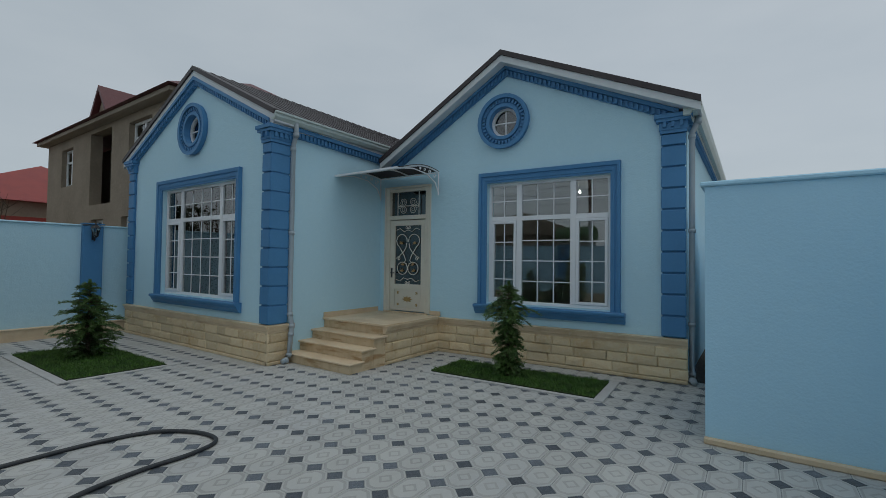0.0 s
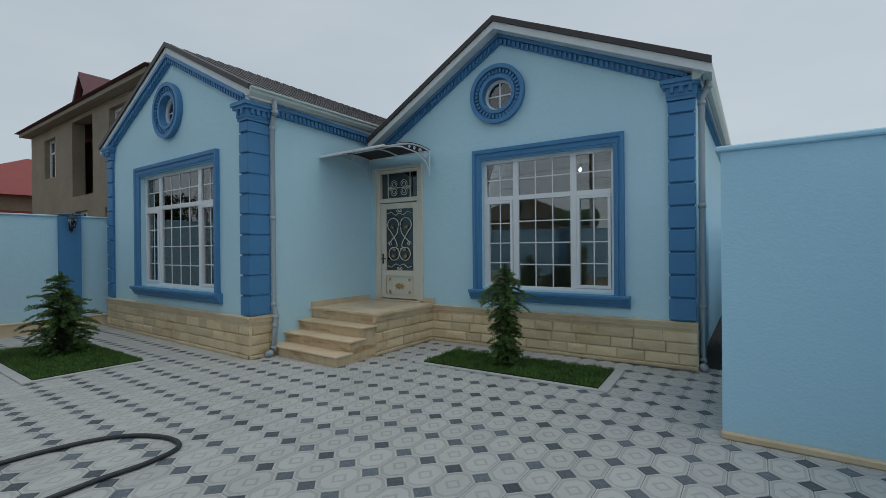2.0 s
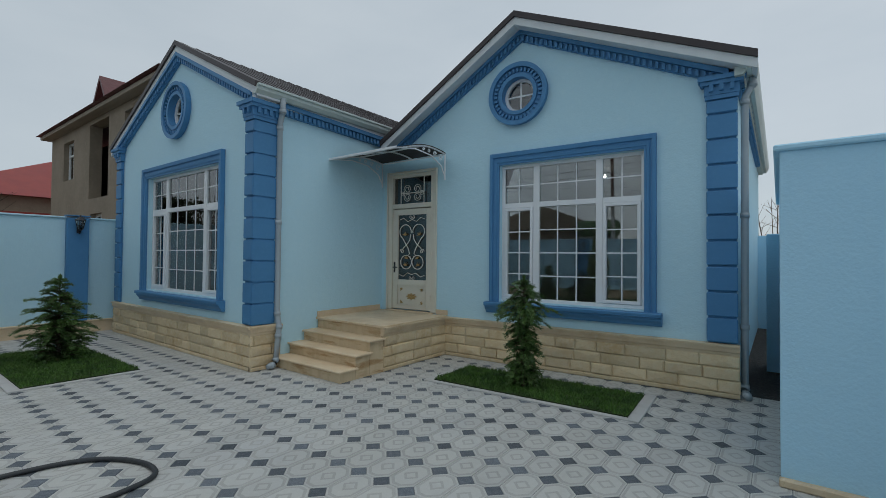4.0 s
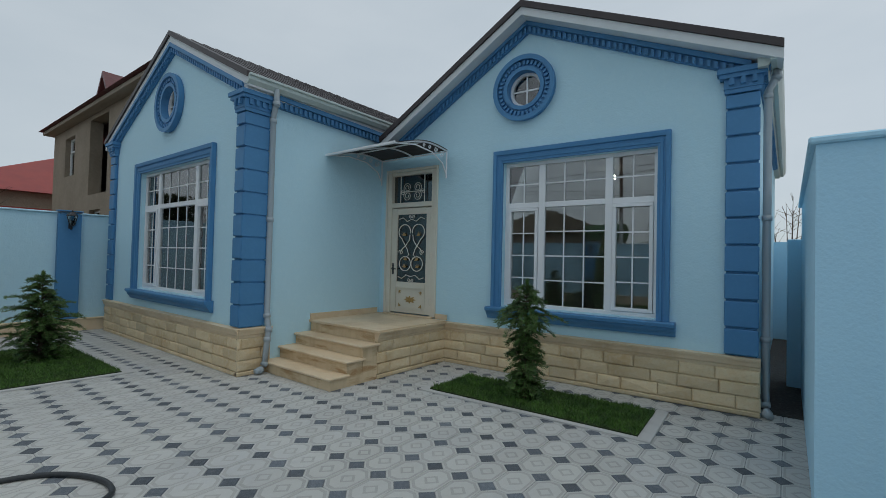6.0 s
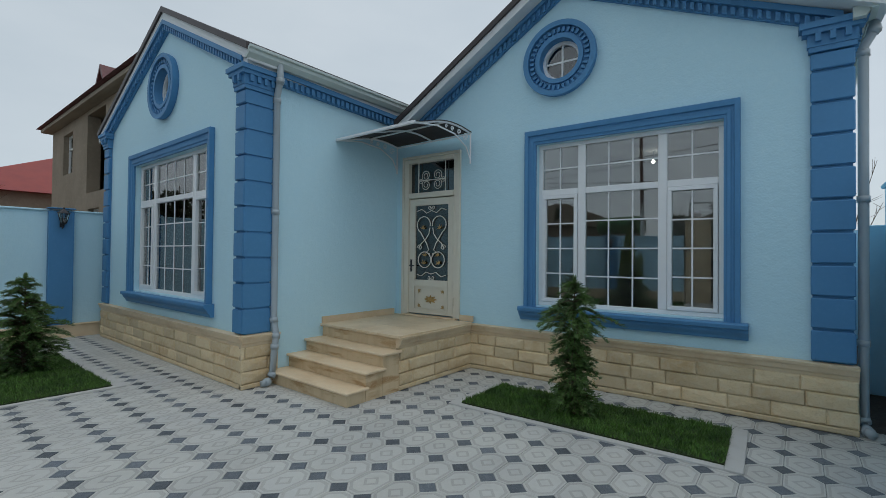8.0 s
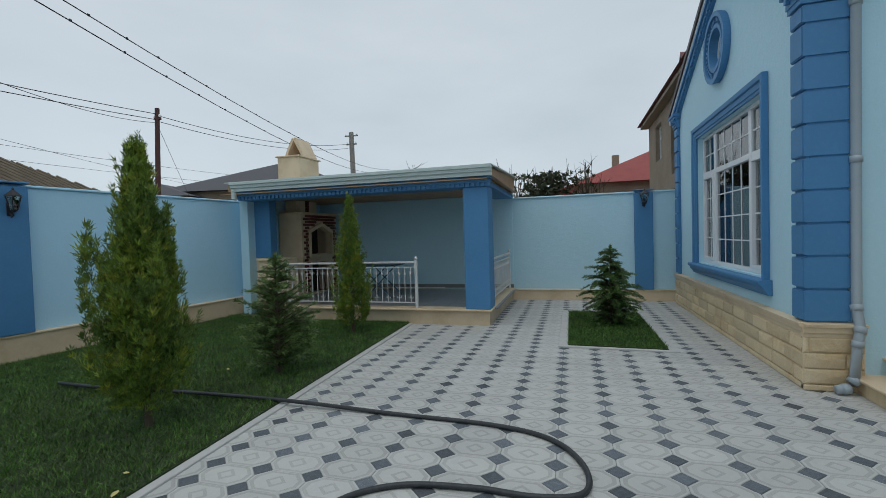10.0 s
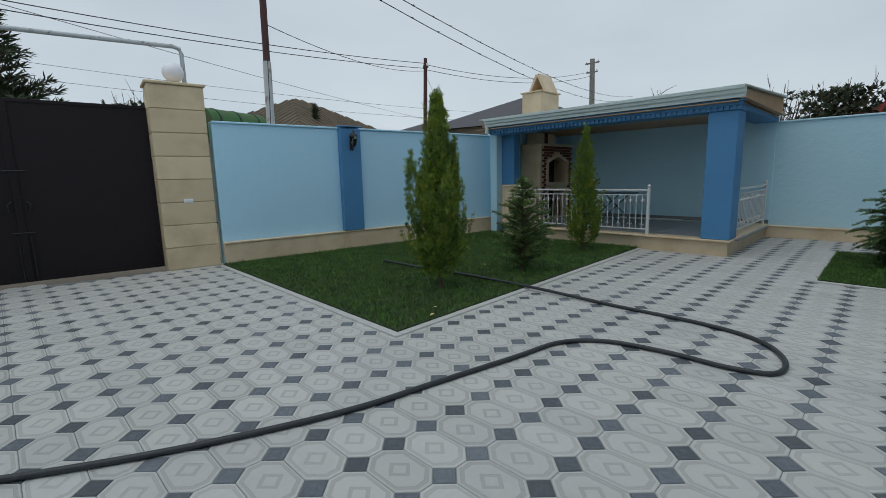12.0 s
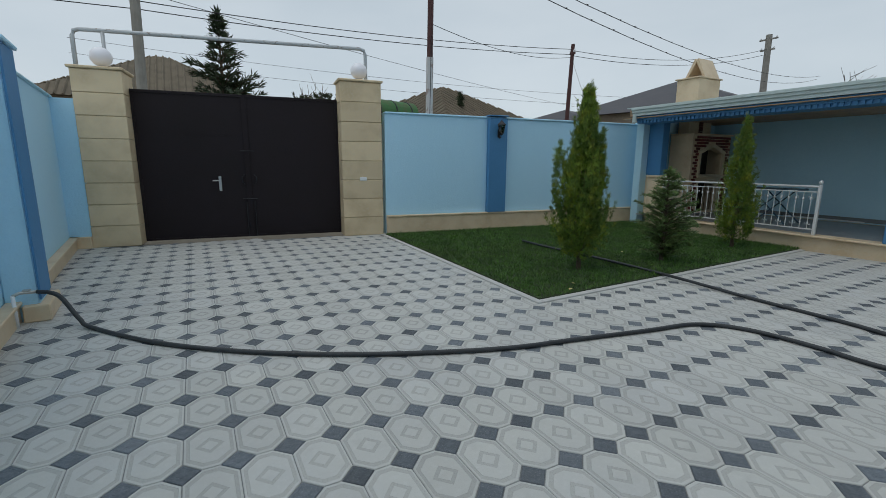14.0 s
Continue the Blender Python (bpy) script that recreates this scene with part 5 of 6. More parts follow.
def pole(name, label, x, y, top, r, mat, lean=0.0, lower=None, split=0.0, arms=()):
    p = thing(name, label, "pole", pose(x, y, 0), group="utility poles")
    if lower:
        part("lower_shaft", tube(bmesh.new(), [(0, 0, 0), (lean * split / top, 0, split)], r, 10), lower, p)
        part("upper_shaft", tube(bmesh.new(), [(lean * split / top, 0, split), (lean, 0, top)], r * 0.82, 10), mat, p)
    else:
        part("shaft", tube(bmesh.new(), [(0, 0, 0), (lean, 0, top)], [r, r * 0.75], 10), mat, p)
    for z, w in arms:
        part("cross_arm", boxes([(lean - 0.05, lean + 0.05, -w, w, z, z + 0.08)]), mat, p)
        for s in (-1, 1):
            part("insulator", lathe([(0.04, z + 0.08), (0.05, z + 0.14), (0.02, z + 0.2)], 8, x=lean, y=s * w * 0.85), WHITE, p)
    return p


pole("utility_pole", "rust-red steel pole with a flaking white lower half", -4.62, -6.75, 7.5, 0.085, RUST, -0.12, CHALK, 3.95)
pole("utility_pole", "thin rust-red steel utility pole", -13.6, -11.6, 6.4, 0.10, RUST, -0.25, arms=[(6.0, 0.12)])
pole("utility_pole", "grey concrete utility pole with cross arms", -30.8, -12.6, 9.2, 0.22, CONC, 0.3, arms=[(8.9, 0.5), (8.3, 0.4)])
pole("utility_pole", "grey concrete utility pole behind the gate", 1.50, -10.8, 9.0, 0.13, CONC, -0.22)
WIRE = material("black_cable", (0.015, 0.015, 0.018), 0.6)


def wire(a, b, sag, r=0.012, name="overhead_cable", clips=0):
    pts = [tuple(a[k] + (b[k] - a[k]) * i / 16 - (sag * 4 * (i / 16) * (1 - i / 16) if k == 2 else 0) for k in range(3)) for i in range(17)]
    cable = tagged(part(name, tube(bmesh.new(), pts, r, 5), WIRE), "thin black overhead cable strung between poles", "cable", group="overhead cables")
    for i in range(clips):
        q = 0.02 + 0.9 * (i / clips) ** 1.2 * 16
        k, u = int(q), q - int(q)
        p = Vector(pts[k]).lerp(Vector(pts[k + 1]), u)
        part("clip", CLIP, None, cable, m=pose(p.x, p.y, p.z))


CLIP = mesh_of("clip", boxes([(-0.022, 0.022, -0.012, 0.012, -0.012, 0.03)], 0.006), WIRE)
A, B, C, D = (1.38, -10.8), (-4.72, -6.75), (-13.84, -11.6), (-30.5, -12.6)
wire((14.0, -10.6, 5.5), (*A, 5.36), 0.15)
wire((14.0, -10.6, 5.2), (*A, 5.17), 0.15)
wire((*A, 5.36), (*C, 6.2), 0.2)
wire((*A, 5.17), (*C, 6.0), 0.2)
wire((*C, 6.15), (*D, 8.4), 0.5)
wire((*C, 5.95), (*D, 8.1), 0.5)
wire((*B, 4.7), (*C, 5.9), 0.3, 0.008)
wire((*A, 5.6), (-40, -30, 6.5), 0.4, 0.008)
wire((6, -30, 8.2), (-45, -22, 7.5), 0.8, 0.01)
wire((6, -30, 7.4), (-45, -22, 6.8), 0.8, 0.01)
wire((3.0, -2.6, 5.65), (-42.5, -14.7, 8.3), 1.2, 0.010, clips=46)
wire((3.0, -2.5, 5.55), (-42.5, -14.9, 8.1), 1.45, 0.010, clips=34)
wire((*C, 5.8), (-12.4, -8.5, 2.2), 0.0, 0.006, "stay_wire")
wire((*B, 4.7), (-4.4, -6.2, 2.55), 0.2, 0.008, "service_cable")

# ---- lawns and beds ----
KERB = material("pale_kerb_strip", (0.50, 0.50, 0.49), 0.7, 0, [(6, (0.42, 0.42, 0.41), 0.6, 0.45, 0.7)], [(60, 0.2, 0.003)])
MAIN_LAWN = [(-2.79, -0.36), (-9.0, -0.56), (-9.60, -4.60), (-2.98, -5.45)]
BED_LEFT = [(-7.74, 2.28), (-7.68, 3.56), (-10.42, 3.54), (-10.50, 2.28)]
BED_RIGHT = [(-1.50, 5.96), (-1.54, 6.88), (-4.02, 6.74), (-4.0, 5.83)]


def inside(p, poly):
    c = False
    for i in range(len(poly)):
        (x1, y1), (x2, y2) = poly[i], poly[i - 1]
        if (y1 > p[1]) != (y2 > p[1]) and p[0] < (x2 - x1) * (p[1] - y1) / (y2 - y1) + x1:
            c = not c
    return c


def grass_bed(name, poly, label, count, kerbs, height=0.042, seed=1):
    bed = thing(name, label, "lawn", kind="stuff")
    part("turf", prism(poly, -0.05, 0.028, "z"), SOIL, bed)
    rnd = np.random.RandomState(seed)
    xs, ys = [p[0] for p in poly], [p[1] for p in poly]
    verts, faces = [], []
    while len(faces) < count:
        x, y = rnd.uniform(min(xs), max(xs)), rnd.uniform(min(ys), max(ys))
        if not inside((x, y), poly):
            continue
        clump = 0.45 + 1.1 * (noise.noise((x * 7, y * 7, seed)) * 0.5 + 0.5)
        a, h = rnd.uniform(0, 6.283), height * clump * rnd.uniform(0.5, 1.2)
        w = rnd.uniform(0.003, 0.006)
        lx, ly = rnd.normal(0, 0.022, 2)
        k = len(verts)
        verts += [(x - w * math.cos(a), y - w * math.sin(a), 0.026), (x + w * math.cos(a), y + w * math.sin(a), 0.026), (x + lx, y + ly, 0.026 + h)]
        faces.append((k, k + 1, k + 2))
    me = bpy.data.meshes.new("grass_blades")
    me.from_pydata(verts, [], faces)
    me.materials.append(GRASSM)
    part("grass_blades", me, None, bed)
    for (x0, y0), (x1, y1), wide, e0, e1 in kerbs:
        L = math.hypot(x1 - x0, y1 - y0)
        part("kerb_strip", boxes([(-e0, L + e1, -wide, 0.0, -0.03, 0.018)], 0.005), KERB, bed, m=pose(x0, y0, 0, 0, 0, math.degrees(math.atan2(y1 - y0, x1 - x0))))
    return bed


def edges(poly, ends, sides):
    """Kerb strips round a bed: the first and third edge run past the corners, the others butt against them."""
    return [(poly[i], poly[(i + 1) % 4], sides if i % 2 else ends, 0.0 if i % 2 else sides, 0.0 if i % 2 else sides) for i in range(4)]


grass_bed("main_lawn", MAIN_LAWN, "dense dark green lawn edged with a pale kerb", 110000, [(MAIN_LAWN[0], MAIN_LAWN[1], 0.08, 0.0, 0.0), (MAIN_LAWN[3], MAIN_LAWN[0], 0.08, 0.0, 0.08)], seed=2)
grass_bed("left_bed", BED_LEFT, "small rectangular grass bed edged with a pale kerb", 22000, edges(BED_LEFT, 0.07, 0.13), seed=3)
grass_bed("right_bed", BED_RIGHT, "narrow grass bed under the window edged with a pale kerb", 20000, edges(BED_RIGHT, 0.13, 0.075), seed=4)
BARK = material("grey_brown_bark", (0.10, 0.075, 0.05), 0.9, 0, [(20, (0.06, 0.045, 0.03), 0.6, 0.4, 0.7)], [(40, 0.5, 0.01)])
THUJA = material("yellow_green_thuja", (0.13, 0.205, 0.016), 0.6, 0, [(3, (0.05, 0.105, 0.014), 0.75, 0.4, 0.6), (9, (0.27, 0.28, 0.02), 0.7, 0.5, 0.68)], island=0.5)
FIR = material("deep_green_needles", (0.085, 0.165, 0.035), 0.6, 0, [(4, (0.03, 0.07, 0.024), 0.7, 0.4, 0.65), (10, (0.06, 0.105, 0.04), 0.5, 0.55, 0.75)], island=0.45)
LIGHTFIR = material("soft_green_needles", (0.13, 0.20, 0.055), 0.6, 0, [(4, (0.07, 0.13, 0.04), 0.7, 0.4, 0.65), (10, (0.12, 0.17, 0.06), 0.5, 0.55, 0.75)], island=0.45)
FARFIR = material("dark_far_spruce", (0.03, 0.052, 0.022), 0.7, 0, [(2, (0.05, 0.06, 0.025), 0.6, 0.45, 0.65)], island=0.5)
FARLEAF = material("dusty_far_foliage", (0.035, 0.05, 0.022), 0.8, 0, [(2, (0.05, 0.055, 0.025), 0.7, 0.4, 0.65)], island=0.4)


def spray(verts, faces, p, d, length, width, rnd, fans=3):
    """A flat tuft of pointed leaflets that starts at p and grows along d."""
    d = d.normalized()
    side = d.cross(Vector((rnd.uniform(-1, 1), rnd.uniform(-1, 1), rnd.uniform(-1, 1)))).normalized()
    for i in range(fans):
        t = (i - (fans - 1) / 2) * 0.55
        q = (d + side * t).normalized() * length * (1 - 0.25 * abs(t))
        n = q.cross(side).normalized() * 0 + side * width * 0.5
        o = p + q * 0.1 * i
        k = len(verts)
        verts += [tuple(o - n * 0.3), tuple(o + q * 0.45 + n), tuple(o + q), tuple(o + q * 0.45 - n)]
        faces += [(k, k + 1, k + 2, k + 3)]


def column_conifer(name, label, x, y, h, r, count, seed, mat, lobes=((0, 0, 1.0, 1.0),), bottom=0.08, shape=0.8):
    """Upright thuja or cypress. lobes: offset x, y, height share, width share of each leader."""
    rnd = random.Random(seed)
    t = thing(name, label, "conifer", pose(x, y, 0.02))
    bm = tube(bmesh.new(), [(0, 0, -0.02), (0.01, 0, 0.2), (0, 0.01, h * 0.7)], [0.035, 0.03, 0.008], 8)
    for i in range(26):
        a, z = rnd.uniform(0, 6.28), rnd.uniform(0.08, 0.6) * h
        tube(bm, [(0, 0, z), (0.5 * r * math.cos(a), 0.5 * r * math.sin(a), z + 0.25 * r + 0.08)], [0.010, 0.003], 5)
    part("trunk", bm, BARK, t)
    verts, faces = [], []
    plumes = count // 26
    for i in range(plumes):
        ox, oy, hs, ws = lobes[0] if rnd.random() < 0.6 or len(lobes) == 1 else rnd.choice(lobes[1:])
        u = rnd.random() ** 0.85
        z = (bottom + (0.93 - bottom) * u) * h * hs
        prof = min(1, 0.38 + u * 2.6) * (1 - u) ** shape
        a = rnd.uniform(0, 6.283)
        spread = 0.44 * (1 - u) + 0.03
        R = r * ws * prof * rnd.uniform(0.3, 1.0) ** 0.7 * rnd.uniform(0.8, 1.15) + 0.01
        base = Vector((ox * (0.4 + 0.6 * u) + R * math.cos(a), oy * (0.4 + 0.6 * u) + R * math.sin(a), z))
        axis = Vector((math.cos(a) * spread + rnd.gauss(0, 0.07), math.sin(a) * spread + rnd.gauss(0, 0.07), 1.0)).normalized()
        L = rnd.uniform(0.22, 0.50) * (1.15 - 0.45 * u)
        for k in range(26):
            s = rnd.random()
            w = 0.034 * (1 - s) * (1 - 0.45 * u) + 0.004
            p = base + axis * (L * s) + Vector((rnd.gauss(0, w), rnd.gauss(0, w), 0))
            d = axis + Vector((rnd.gauss(0, 0.35), rnd.gauss(0, 0.35), rnd.gauss(0, 0.15)))
            spray(verts, faces, p, d, rnd.uniform(0.035, 0.085), rnd.uniform(0.007, 0.014), rnd, 3)
    me = bpy.data.meshes.new("crown")
    me.from_pydata(verts, [], faces)
    me.materials.append(mat)
    part("crown", me, None, t)
    return t


def branchy_conifer(name, label, x, y, h, r, seed, mat, tiers=13, per=8, size=1.0, twig=0.055, base=0.06, outline=((0, 0.8), (0.12, 1.0), (1, 0.04)), droop=0.35, vary=0.25):
    """Young cedar or spruce: tiers of feathered branches. outline: branch length as a share of r, up the height."""
    rnd = random.Random(seed)
    t = thing(name, label, "conifer", pose(x, y, 0.02))
    bm = tube(bmesh.new(), [(0, 0, -0.02), (0, 0, h * 0.5), (0, 0, h * 0.96)], [0.02 * h + 0.005, 0.012 * h, 0.004], 8)
    verts, faces = [], []
    for i in range(tiers):
        u = i / (tiers - 1)
        z = h * (base + (0.93 - base) * u)
        L = r * float(np.interp(u, [p[0] for p in outline], [p[1] for p in outline]))
        for k in range(max(3, int(per * (1 - 0.5 * u)))):
            a = rnd.uniform(0, 6.283)
            ll = L * rnd.uniform(1 - 1.4 * vary, 1 + vary)
            rise = rnd.uniform(0.35, 0.95)
            pts = [Vector((ll * s * math.cos(a), ll * s * math.sin(a), z + ll * (rise * s - droop * s * s))) for s in (0, 0.35, 0.7, 1.0)]
            tube(bm, pts, [0.006 * h, 0.0045 * h, 0.003 * h, 0.001], 4)
            n = max(8, int(ll / (twig * 0.19)))
            for j in range(n):
                s = 0.12 + 0.88 * j / n
                q = pts[0].lerp(pts[3], s)
                q.z = z + ll * (rise * s - droop * s * s)
                out = Vector((math.cos(a), math.sin(a), rise - 1.6 * droop * s))
                sd = Vector((-math.sin(a), math.cos(a), 0)) * (1 if j % 2 else -1)
                spray(verts, faces, q, out * 0.7 + sd * rnd.uniform(0.3, 0.9) + Vector((0, 0, rnd.uniform(-0.15, 0.3))), twig * size * rnd.uniform(0.8, 1.7), twig * 0.22, rnd, 3)
    part("trunk", bm, BARK, t)
    for i in range(60):
        a = rnd.uniform(0, 6.28)
        spray(verts, faces, Vector((0, 0, h * rnd.uniform(0.85, 0.97))), Vector((0.3 * math.cos(a), 0.3 * math.sin(a), 1)), twig * 1.3, twig * 0.22, rnd, 3)
    me = bpy.data.meshes.new("crown")
    me.from_pydata(verts, [], faces)
    me.materials.append(mat)
    part("crown", me, None, t)
    return t


column_conifer("thuja", "tall yellow-green thuja with several leaders on the lawn", -4.22, -1.20, 2.40, 0.54, 17000, 11, THUJA, ((0, 0, 1.0, 0.66), (0.31, -0.19, 0.68, 0.36), (-0.15, 0.10, 0.76, 0.40), (0.24, 0.02, 0.58, 0.42), (0.05, 0.25, 0.55, 0.45), (-0.2, -0.18, 0.6, 0.4)), 0.075, 1.0)
column_conifer("thuja", "slender golden-green columnar thuja on the lawn", -8.05, -1.22, 2.18, 0.31, 8000, 12, THUJA, ((0, 0, 1.0, 1.0), (0.08, 0.1, 0.6, 0.8)), 0.03, 0.95)
OPEN = ((0, 0.6), (0.12, 0.9), (0.33, 1.0), (0.6, 0.75), (0.85, 0.48), (1, 0.18))
NARROW = ((0, 0.40), (0.3, 0.46), (0.58, 0.44), (0.68, 0.95), (0.76, 0.9), (0.88, 0.38), (1, 0.14))
branchy_conifer("young_fir", "small dark green feathery fir on the lawn", -5.78, -1.02, 1.45, 0.36, 13, LIGHTFIR, 26, 10, 1.0, 0.05, 0.06, OPEN, 0.3, 0.45)
branchy_conifer("young_cedar", "young deep green cedar in the narrow bed", -2.88, 6.28, 1.46, 0.42, 14, FIR, 30, 13, 1.0, 0.045, 0.03, NARROW, 0.75, 0.35)
branchy_conifer("young_cedar", "young deep green cedar in the small bed", -9.25, 2.98, 1.36, 0.42, 15, FIR, 27, 13, 1.0, 0.045, 0.04, OPEN, 0.6, 0.4)
branchy_conifer("spruce", "tall dark spruce behind the gate", -0.95, -19.0, 7.8, 2.1, 16, FARFIR, 24, 9, 1.0, 0.28, 0.1, vary=0.4)
branchy_conifer("spruce", "small spruce in front of a brown roof", -11.6, -17.0, 5.0, 0.7, 17, FARFIR, 12, 6, 1.0, 0.2, 0.2)


def fallen_leaf(x, y, z, turn, size):
    bm = bmesh.new()
    rim = [(0, 0), (0.35, 0.28), (0.7, 0.22), (1.0, 0.0), (0.7, -0.22), (0.35, -0.28)]
    prism([(px * size, py * size) for px, py in rim], 0.0, 0.002, "z", bm)
    for v in bm.verts:
        v.co.z += 0.6 * v.co.y * v.co.y / size
    lf = tagged(part("fallen_leaf", bm, DRYLEAF), "pale yellow dry leaf lying on the grass", "leaf", group="fallen leaves")
    lf.matrix_world = pose(x, y, z, 6, 4, turn)


DRYLEAF = material("pale_dry_leaf", (0.55, 0.48, 0.20), 0.8, 0, [(40, (0.42, 0.33, 0.12), 0.5, 0.45, 0.7)])
fallen_leaf(-3.35, -0.44, 0.056, 20, 0.075)
fallen_leaf(-3.52, -0.62, 0.056, 110, 0.045)
fallen_leaf(-5.75, -1.75, 0.056, 70, 0.06)


def bare_shrub(name, label, x, y, h, spread, seed, leaves=0, mat=FARLEAF):
    rnd = random.Random(seed)
    t = thing(name, label, "shrub", pose(x, y, 0))
    bm = bmesh.new()
    tips = []
    for i in range(16):
        a, top = rnd.uniform(0, 6.28), h * rnd.uniform(0.75, 1.05)
        rr = spread * rnd.uniform(0.1, 1.0)
        pts = [Vector((0.1 * math.cos(a), 0.1 * math.sin(a), 0)), Vector((rr * 0.5 * math.cos(a), rr * 0.5 * math.sin(a), top * 0.5)), Vector((rr * math.cos(a), rr * math.sin(a), top))]
        tube(bm, pts, [0.04, 0.022, 0.006], 5)
        for j in range(5):
            s = rnd.uniform(0.4, 0.95)
            q = pts[1].lerp(pts[2], s)
            e = q + Vector((rnd.gauss(0, 0.25), rnd.gauss(0, 0.25), rnd.uniform(0.15, 0.5)))
            tube(bm, [q, e], [0.009, 0.003], 4)
            tips.append(e)
    part("branch", bm, BARK, t)
    if leaves:
        verts, faces = [], []
        for i in range(leaves):
            p = Vector((rnd.gauss(0, spread * 0.42), rnd.gauss(0, spread * 0.42), h * rnd.uniform(0.45, 0.92)))
            if noise.noise(p * 1.3) > -0.18:
                spray(verts, faces, p, Vector((rnd.gauss(0, 1), rnd.gauss(0, 1), rnd.uniform(0, 1))), 0.16, 0.06, rnd, 3)
        me = bpy.data.meshes.new("crown")
        me.from_pydata(verts, [], faces)
        me.materials.append(mat)
        part("crown", me, None, t)
    return t


bare_shrub("shrub", "dense dark evergreen shrub behind the wall", -17.3, 1.5, 3.9, 1.3, 21, 2600)
bare_shrub("bare_tree", "leafless young tree behind the wall", -16.5, 0.3, 3.9, 0.9, 22)
bare_shrub("bare_tree", "leafless young tree behind the wall", -17.0, 3.0, 3.8, 0.5, 23)
bare_shrub("bare_tree", "leafless twigs above the pavilion roof", -17.0, -2.6, 4.0, 1.8, 24)
bare_shrub("bare_tree", "leafless tree above the far fence", -0.3, 22.0, 4.6, 1.6, 25)
bare_shrub("shrub", "grey-green bush behind the gate pillar", -3.9, -14.5, 4.3, 0.8, 26, 900)

# ---- the paved court: octagon tiles with slate lozenges between ----
paving = thing("court_paving", "grey octagonal cement tiles with slate lozenges", "paving", kind="structure")
COURT = [(-12.35, 5.0), (-12.35, -0.6), (-9.0, -0.6), (-9.0, -4.7), (-3.1, -5.6), (2.5, -6.5), (1.5, 5.3), (-0.2, 5.3), (0.05, 7.9), (-0.7, 7.9), (-0.6, 7.5), (-5.0, 7.3), (-6.5, 5.0)]
part("bedding", prism(COURT, -0.07, -0.006, "z"), GROUT, paving)
PX, PY, HX, HY = 0.25, 0.40, 0.084, 0.084
MX, MY = 0.072, 0.078                       # the lozenge pressed into each octagon


def octagon(sx, sy, z, g=0.0):
    a, b = PX / 2 * sx - g, PY / 2 * sy - g
    cx, cy = (PX / 2 - HX) * sx - 0.4 * g, (PY / 2 - HY) * sy - 0.4 * g
    return [(a, -cy, z), (a, cy, z), (cx, b, z), (-cx, b, z), (-a, cy, z), (-a, -cy, z), (-cx, -b, z), (cx, -b, z)]


def lozenge(s, z, a=HX, b=HY):
    return [(a * s, 0, z), (0, b * s, z), (-a * s, 0, z), (0, -b * s, z)]


def tile_data():
    """Vertices and faces with material numbers of one octagon tile: edge, field, grey band, field, grey lozenge ring, centre."""
    rings = [octagon(1, 1, -0.02, 0.0022), octagon(1, 1, -0.003, 0.0022), octagon(1, 1, 0.0, 0.0055), octagon(0.90, 0.90, 0.0), octagon(0.885, 0.885, -0.0012), octagon(0.77, 0.77, -0.0012), octagon(0.755, 0.755, 0.0)]
    v = [p for r in rings for p in r]
    f = []
    for k, mat in zip(range(6), (0, 0, 0, 1, 1, 1)):
        for i in range(8):
            j = (i + 1) % 8
            f.append(((k * 8 + i, k * 8 + j, k * 8 + 8 + j, k * 8 + 8 + i), mat))
    o = len(v)
    v += lozenge(1.0, 0.0, MX, MY) + lozenge(0.98, -0.001, MX, MY) + lozenge(0.62, -0.001, MX, MY) + lozenge(0.60, 0.0, MX, MY)
    base = 48
    oct_i = [base + i for i in range(8)]
    # field between the inner octagon and the lozenge
    f.append(((oct_i[0], oct_i[1], o), 0))
    f.append(((oct_i[1], oct_i[2], o + 1, o), 0))
    f.append(((oct_i[2], oct_i[3], o + 1), 0))
    f.append(((oct_i[3], oct_i[4], o + 2, o + 1), 0))
    f.append(((oct_i[4], oct_i[5], o + 2), 0))
    f.append(((oct_i[5], oct_i[6], o + 3, o + 2), 0))
    f.append(((oct_i[6], oct_i[7], o + 3), 0))
    f.append(((oct_i[7], oct_i[0], o, o + 3), 0))
    for k, mat in zip(range(3), (1, 1, 1)):
        for i in range(4):
            j = (i + 1) % 4
            f.append(((o + k * 4 + i, o + k * 4 + j, o + k * 4 + 4 + j, o + k * 4 + 4 + i), mat))
    f.append(((o + 12, o + 13, o + 14, o + 15), 0))
    return v, f


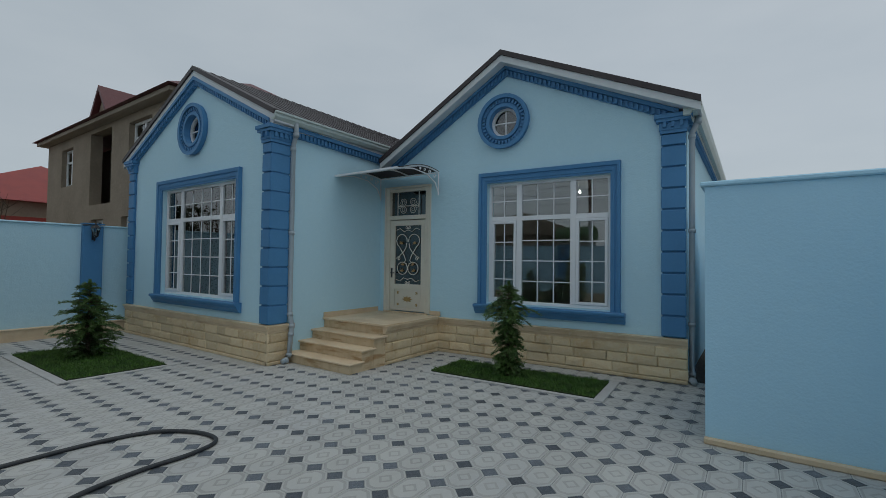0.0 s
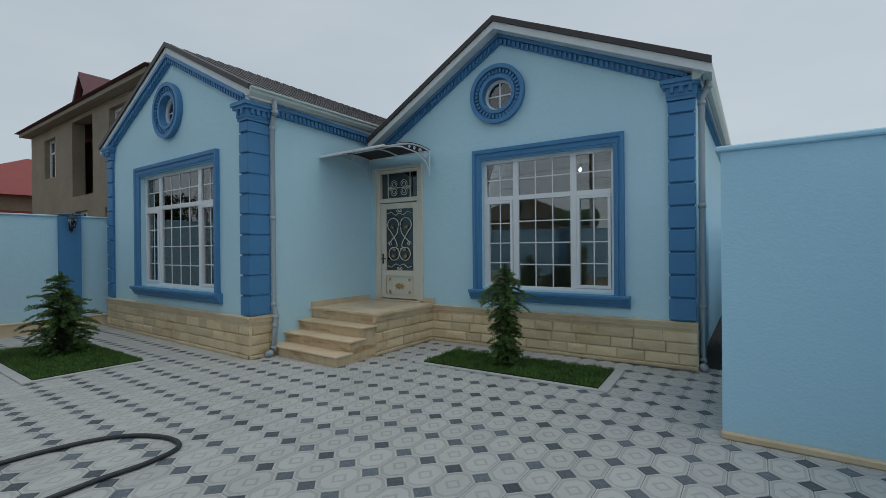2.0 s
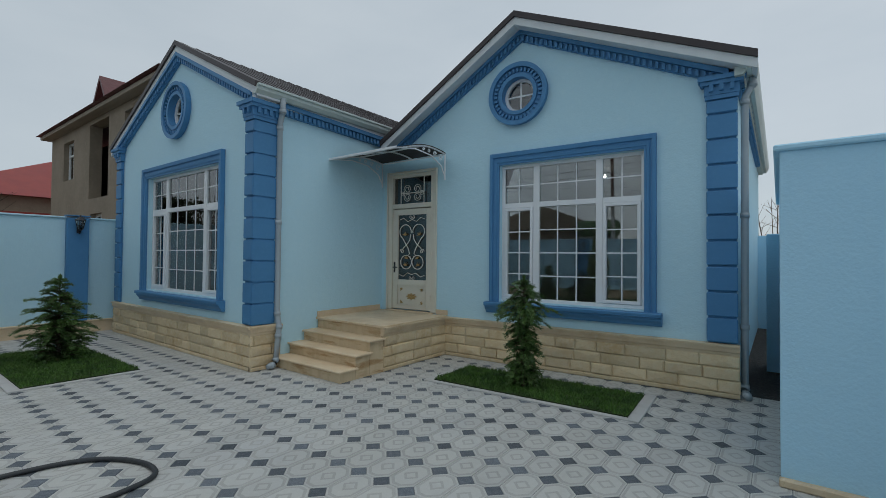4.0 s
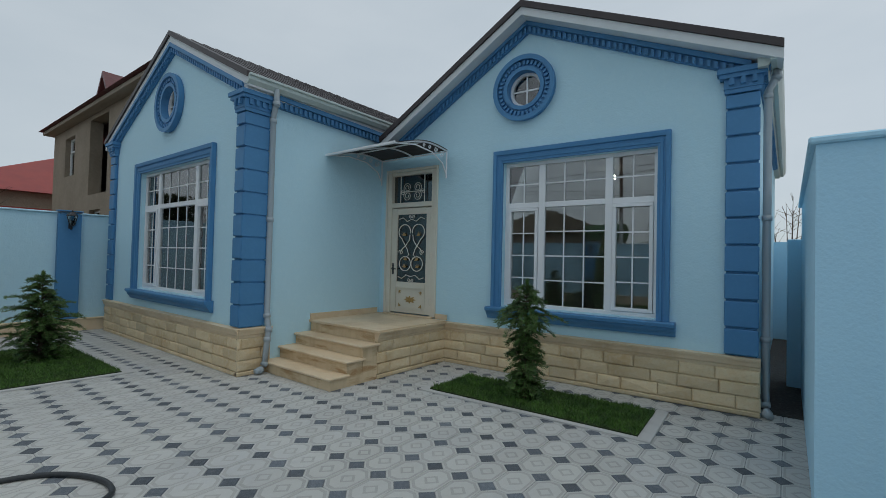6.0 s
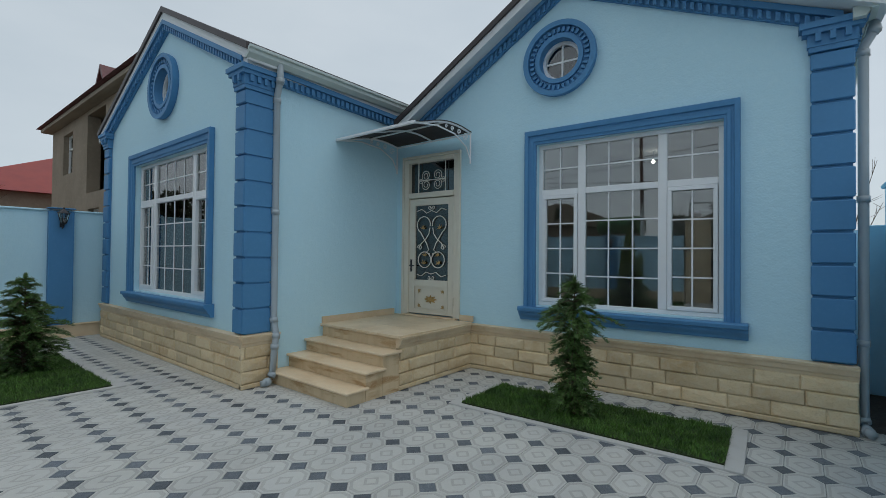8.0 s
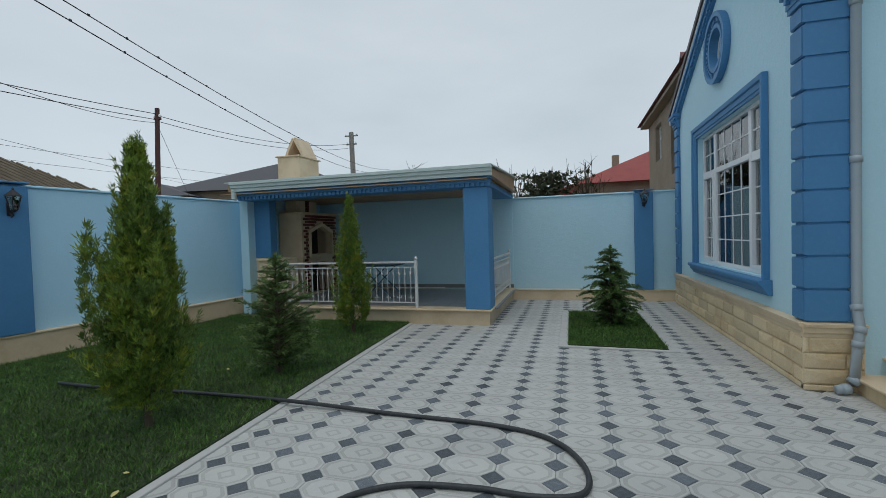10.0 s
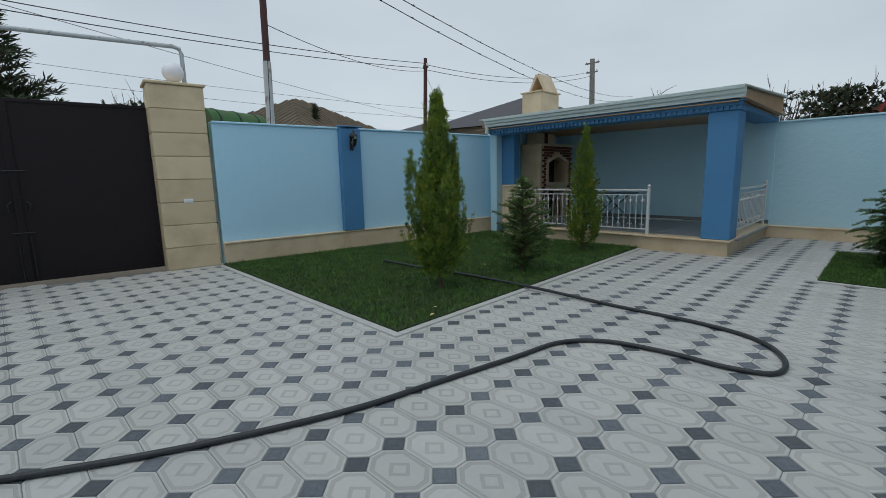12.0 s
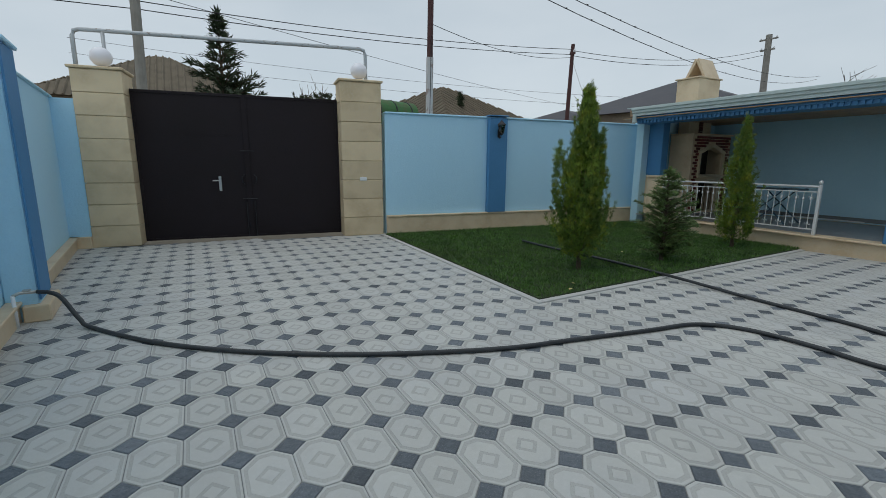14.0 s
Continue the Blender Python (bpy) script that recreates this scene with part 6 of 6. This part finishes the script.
def lozenge_data():
    v = lozenge(0.955, -0.02) + lozenge(0.955, -0.004) + lozenge(0.90, -0.0005) + lozenge(0.72, -0.0005) + lozenge(0.66, -0.0022) + lozenge(0.36, -0.0022) + lozenge(0.30, -0.0005)
    f = []
    for k in range(6):
        for i in range(4):
            j = (i + 1) % 4
            f.append(((k * 4 + i, k * 4 + j, k * 4 + 4 + j, k * 4 + 4 + i), 2))
    f.append(((24, 25, 26, 27), 2))
    return v, f


def piece_mesh(name, data, places, mats):
    v0, f0 = data
    v, f, mi = [], [], []
    rnd = random.Random(9)
    for x, y in places:
        k = len(v)
        dz = rnd.uniform(-0.0012, 0.0012)
        v += [(a + x, b + y, c + dz) for a, b, c in v0]
        for q, m in f0:
            f.append(tuple(k + i for i in q))
            mi.append(m)
    me = bpy.data.meshes.new(name)
    me.from_pydata(v, [], f)
    for m in mats:
        me.materials.append(m)
    me.polygons.foreach_set("material_index", mi)
    return me


def free_spot(x, y):
    if not inside((x, y), COURT):
        return False
    for poly in (MAIN_LAWN, BED_LEFT, BED_RIGHT):
        cx, cy = sum(p[0] for p in poly) / 4, sum(p[1] for p in poly) / 4
        small = [(cx + (px - cx) * (1 - 0.28 / abs(px - cx)), cy + (py - cy) * (1 - 0.42 / max(abs(py - cy), 0.43))) for px, py in poly]
        if inside((x, y), small):
            return False
    return True


MATS = (TILE, TILELINE, TILEDARK)
octs, lozs = [], []
for i in range(-52, 12):
    for j in range(-18, 21):
        x, y = 0.12 + PX * i, 0.22 + PY * j
        if free_spot(x, y):
            lozs.append((x, y))
        if free_spot(x + PX / 2, y + PY / 2):
            octs.append((x + PX / 2, y + PY / 2))


def near(p):
    return -3.6 < p[0] < 1.3 and -0.6 < p[1] < 4.6


one = piece_mesh("octagon_tile", tile_data(), [(0, 0)], MATS)
two = piece_mesh("lozenge_tile", lozenge_data(), [(0, 0)], MATS)
for kind, places, me, data in (("octagon_tile", octs, one, tile_data()), ("lozenge_tile", lozs, two, lozenge_data())):
    close = sorted((p for p in places if near(p)), key=lambda p: (p[0] + 1.2) ** 2 + (p[1] - 1.8) ** 2)[:290]
    chosen = set(close)
    for p in close:
        part(kind, me, None, paving, m=pose(p[0], p[1], 0))
    rest = part(kind + "s_beyond", piece_mesh(kind + "s_beyond", data, [p for p in places if p not in chosen], MATS), None, paving)
    rest["kind"] = "stuff"
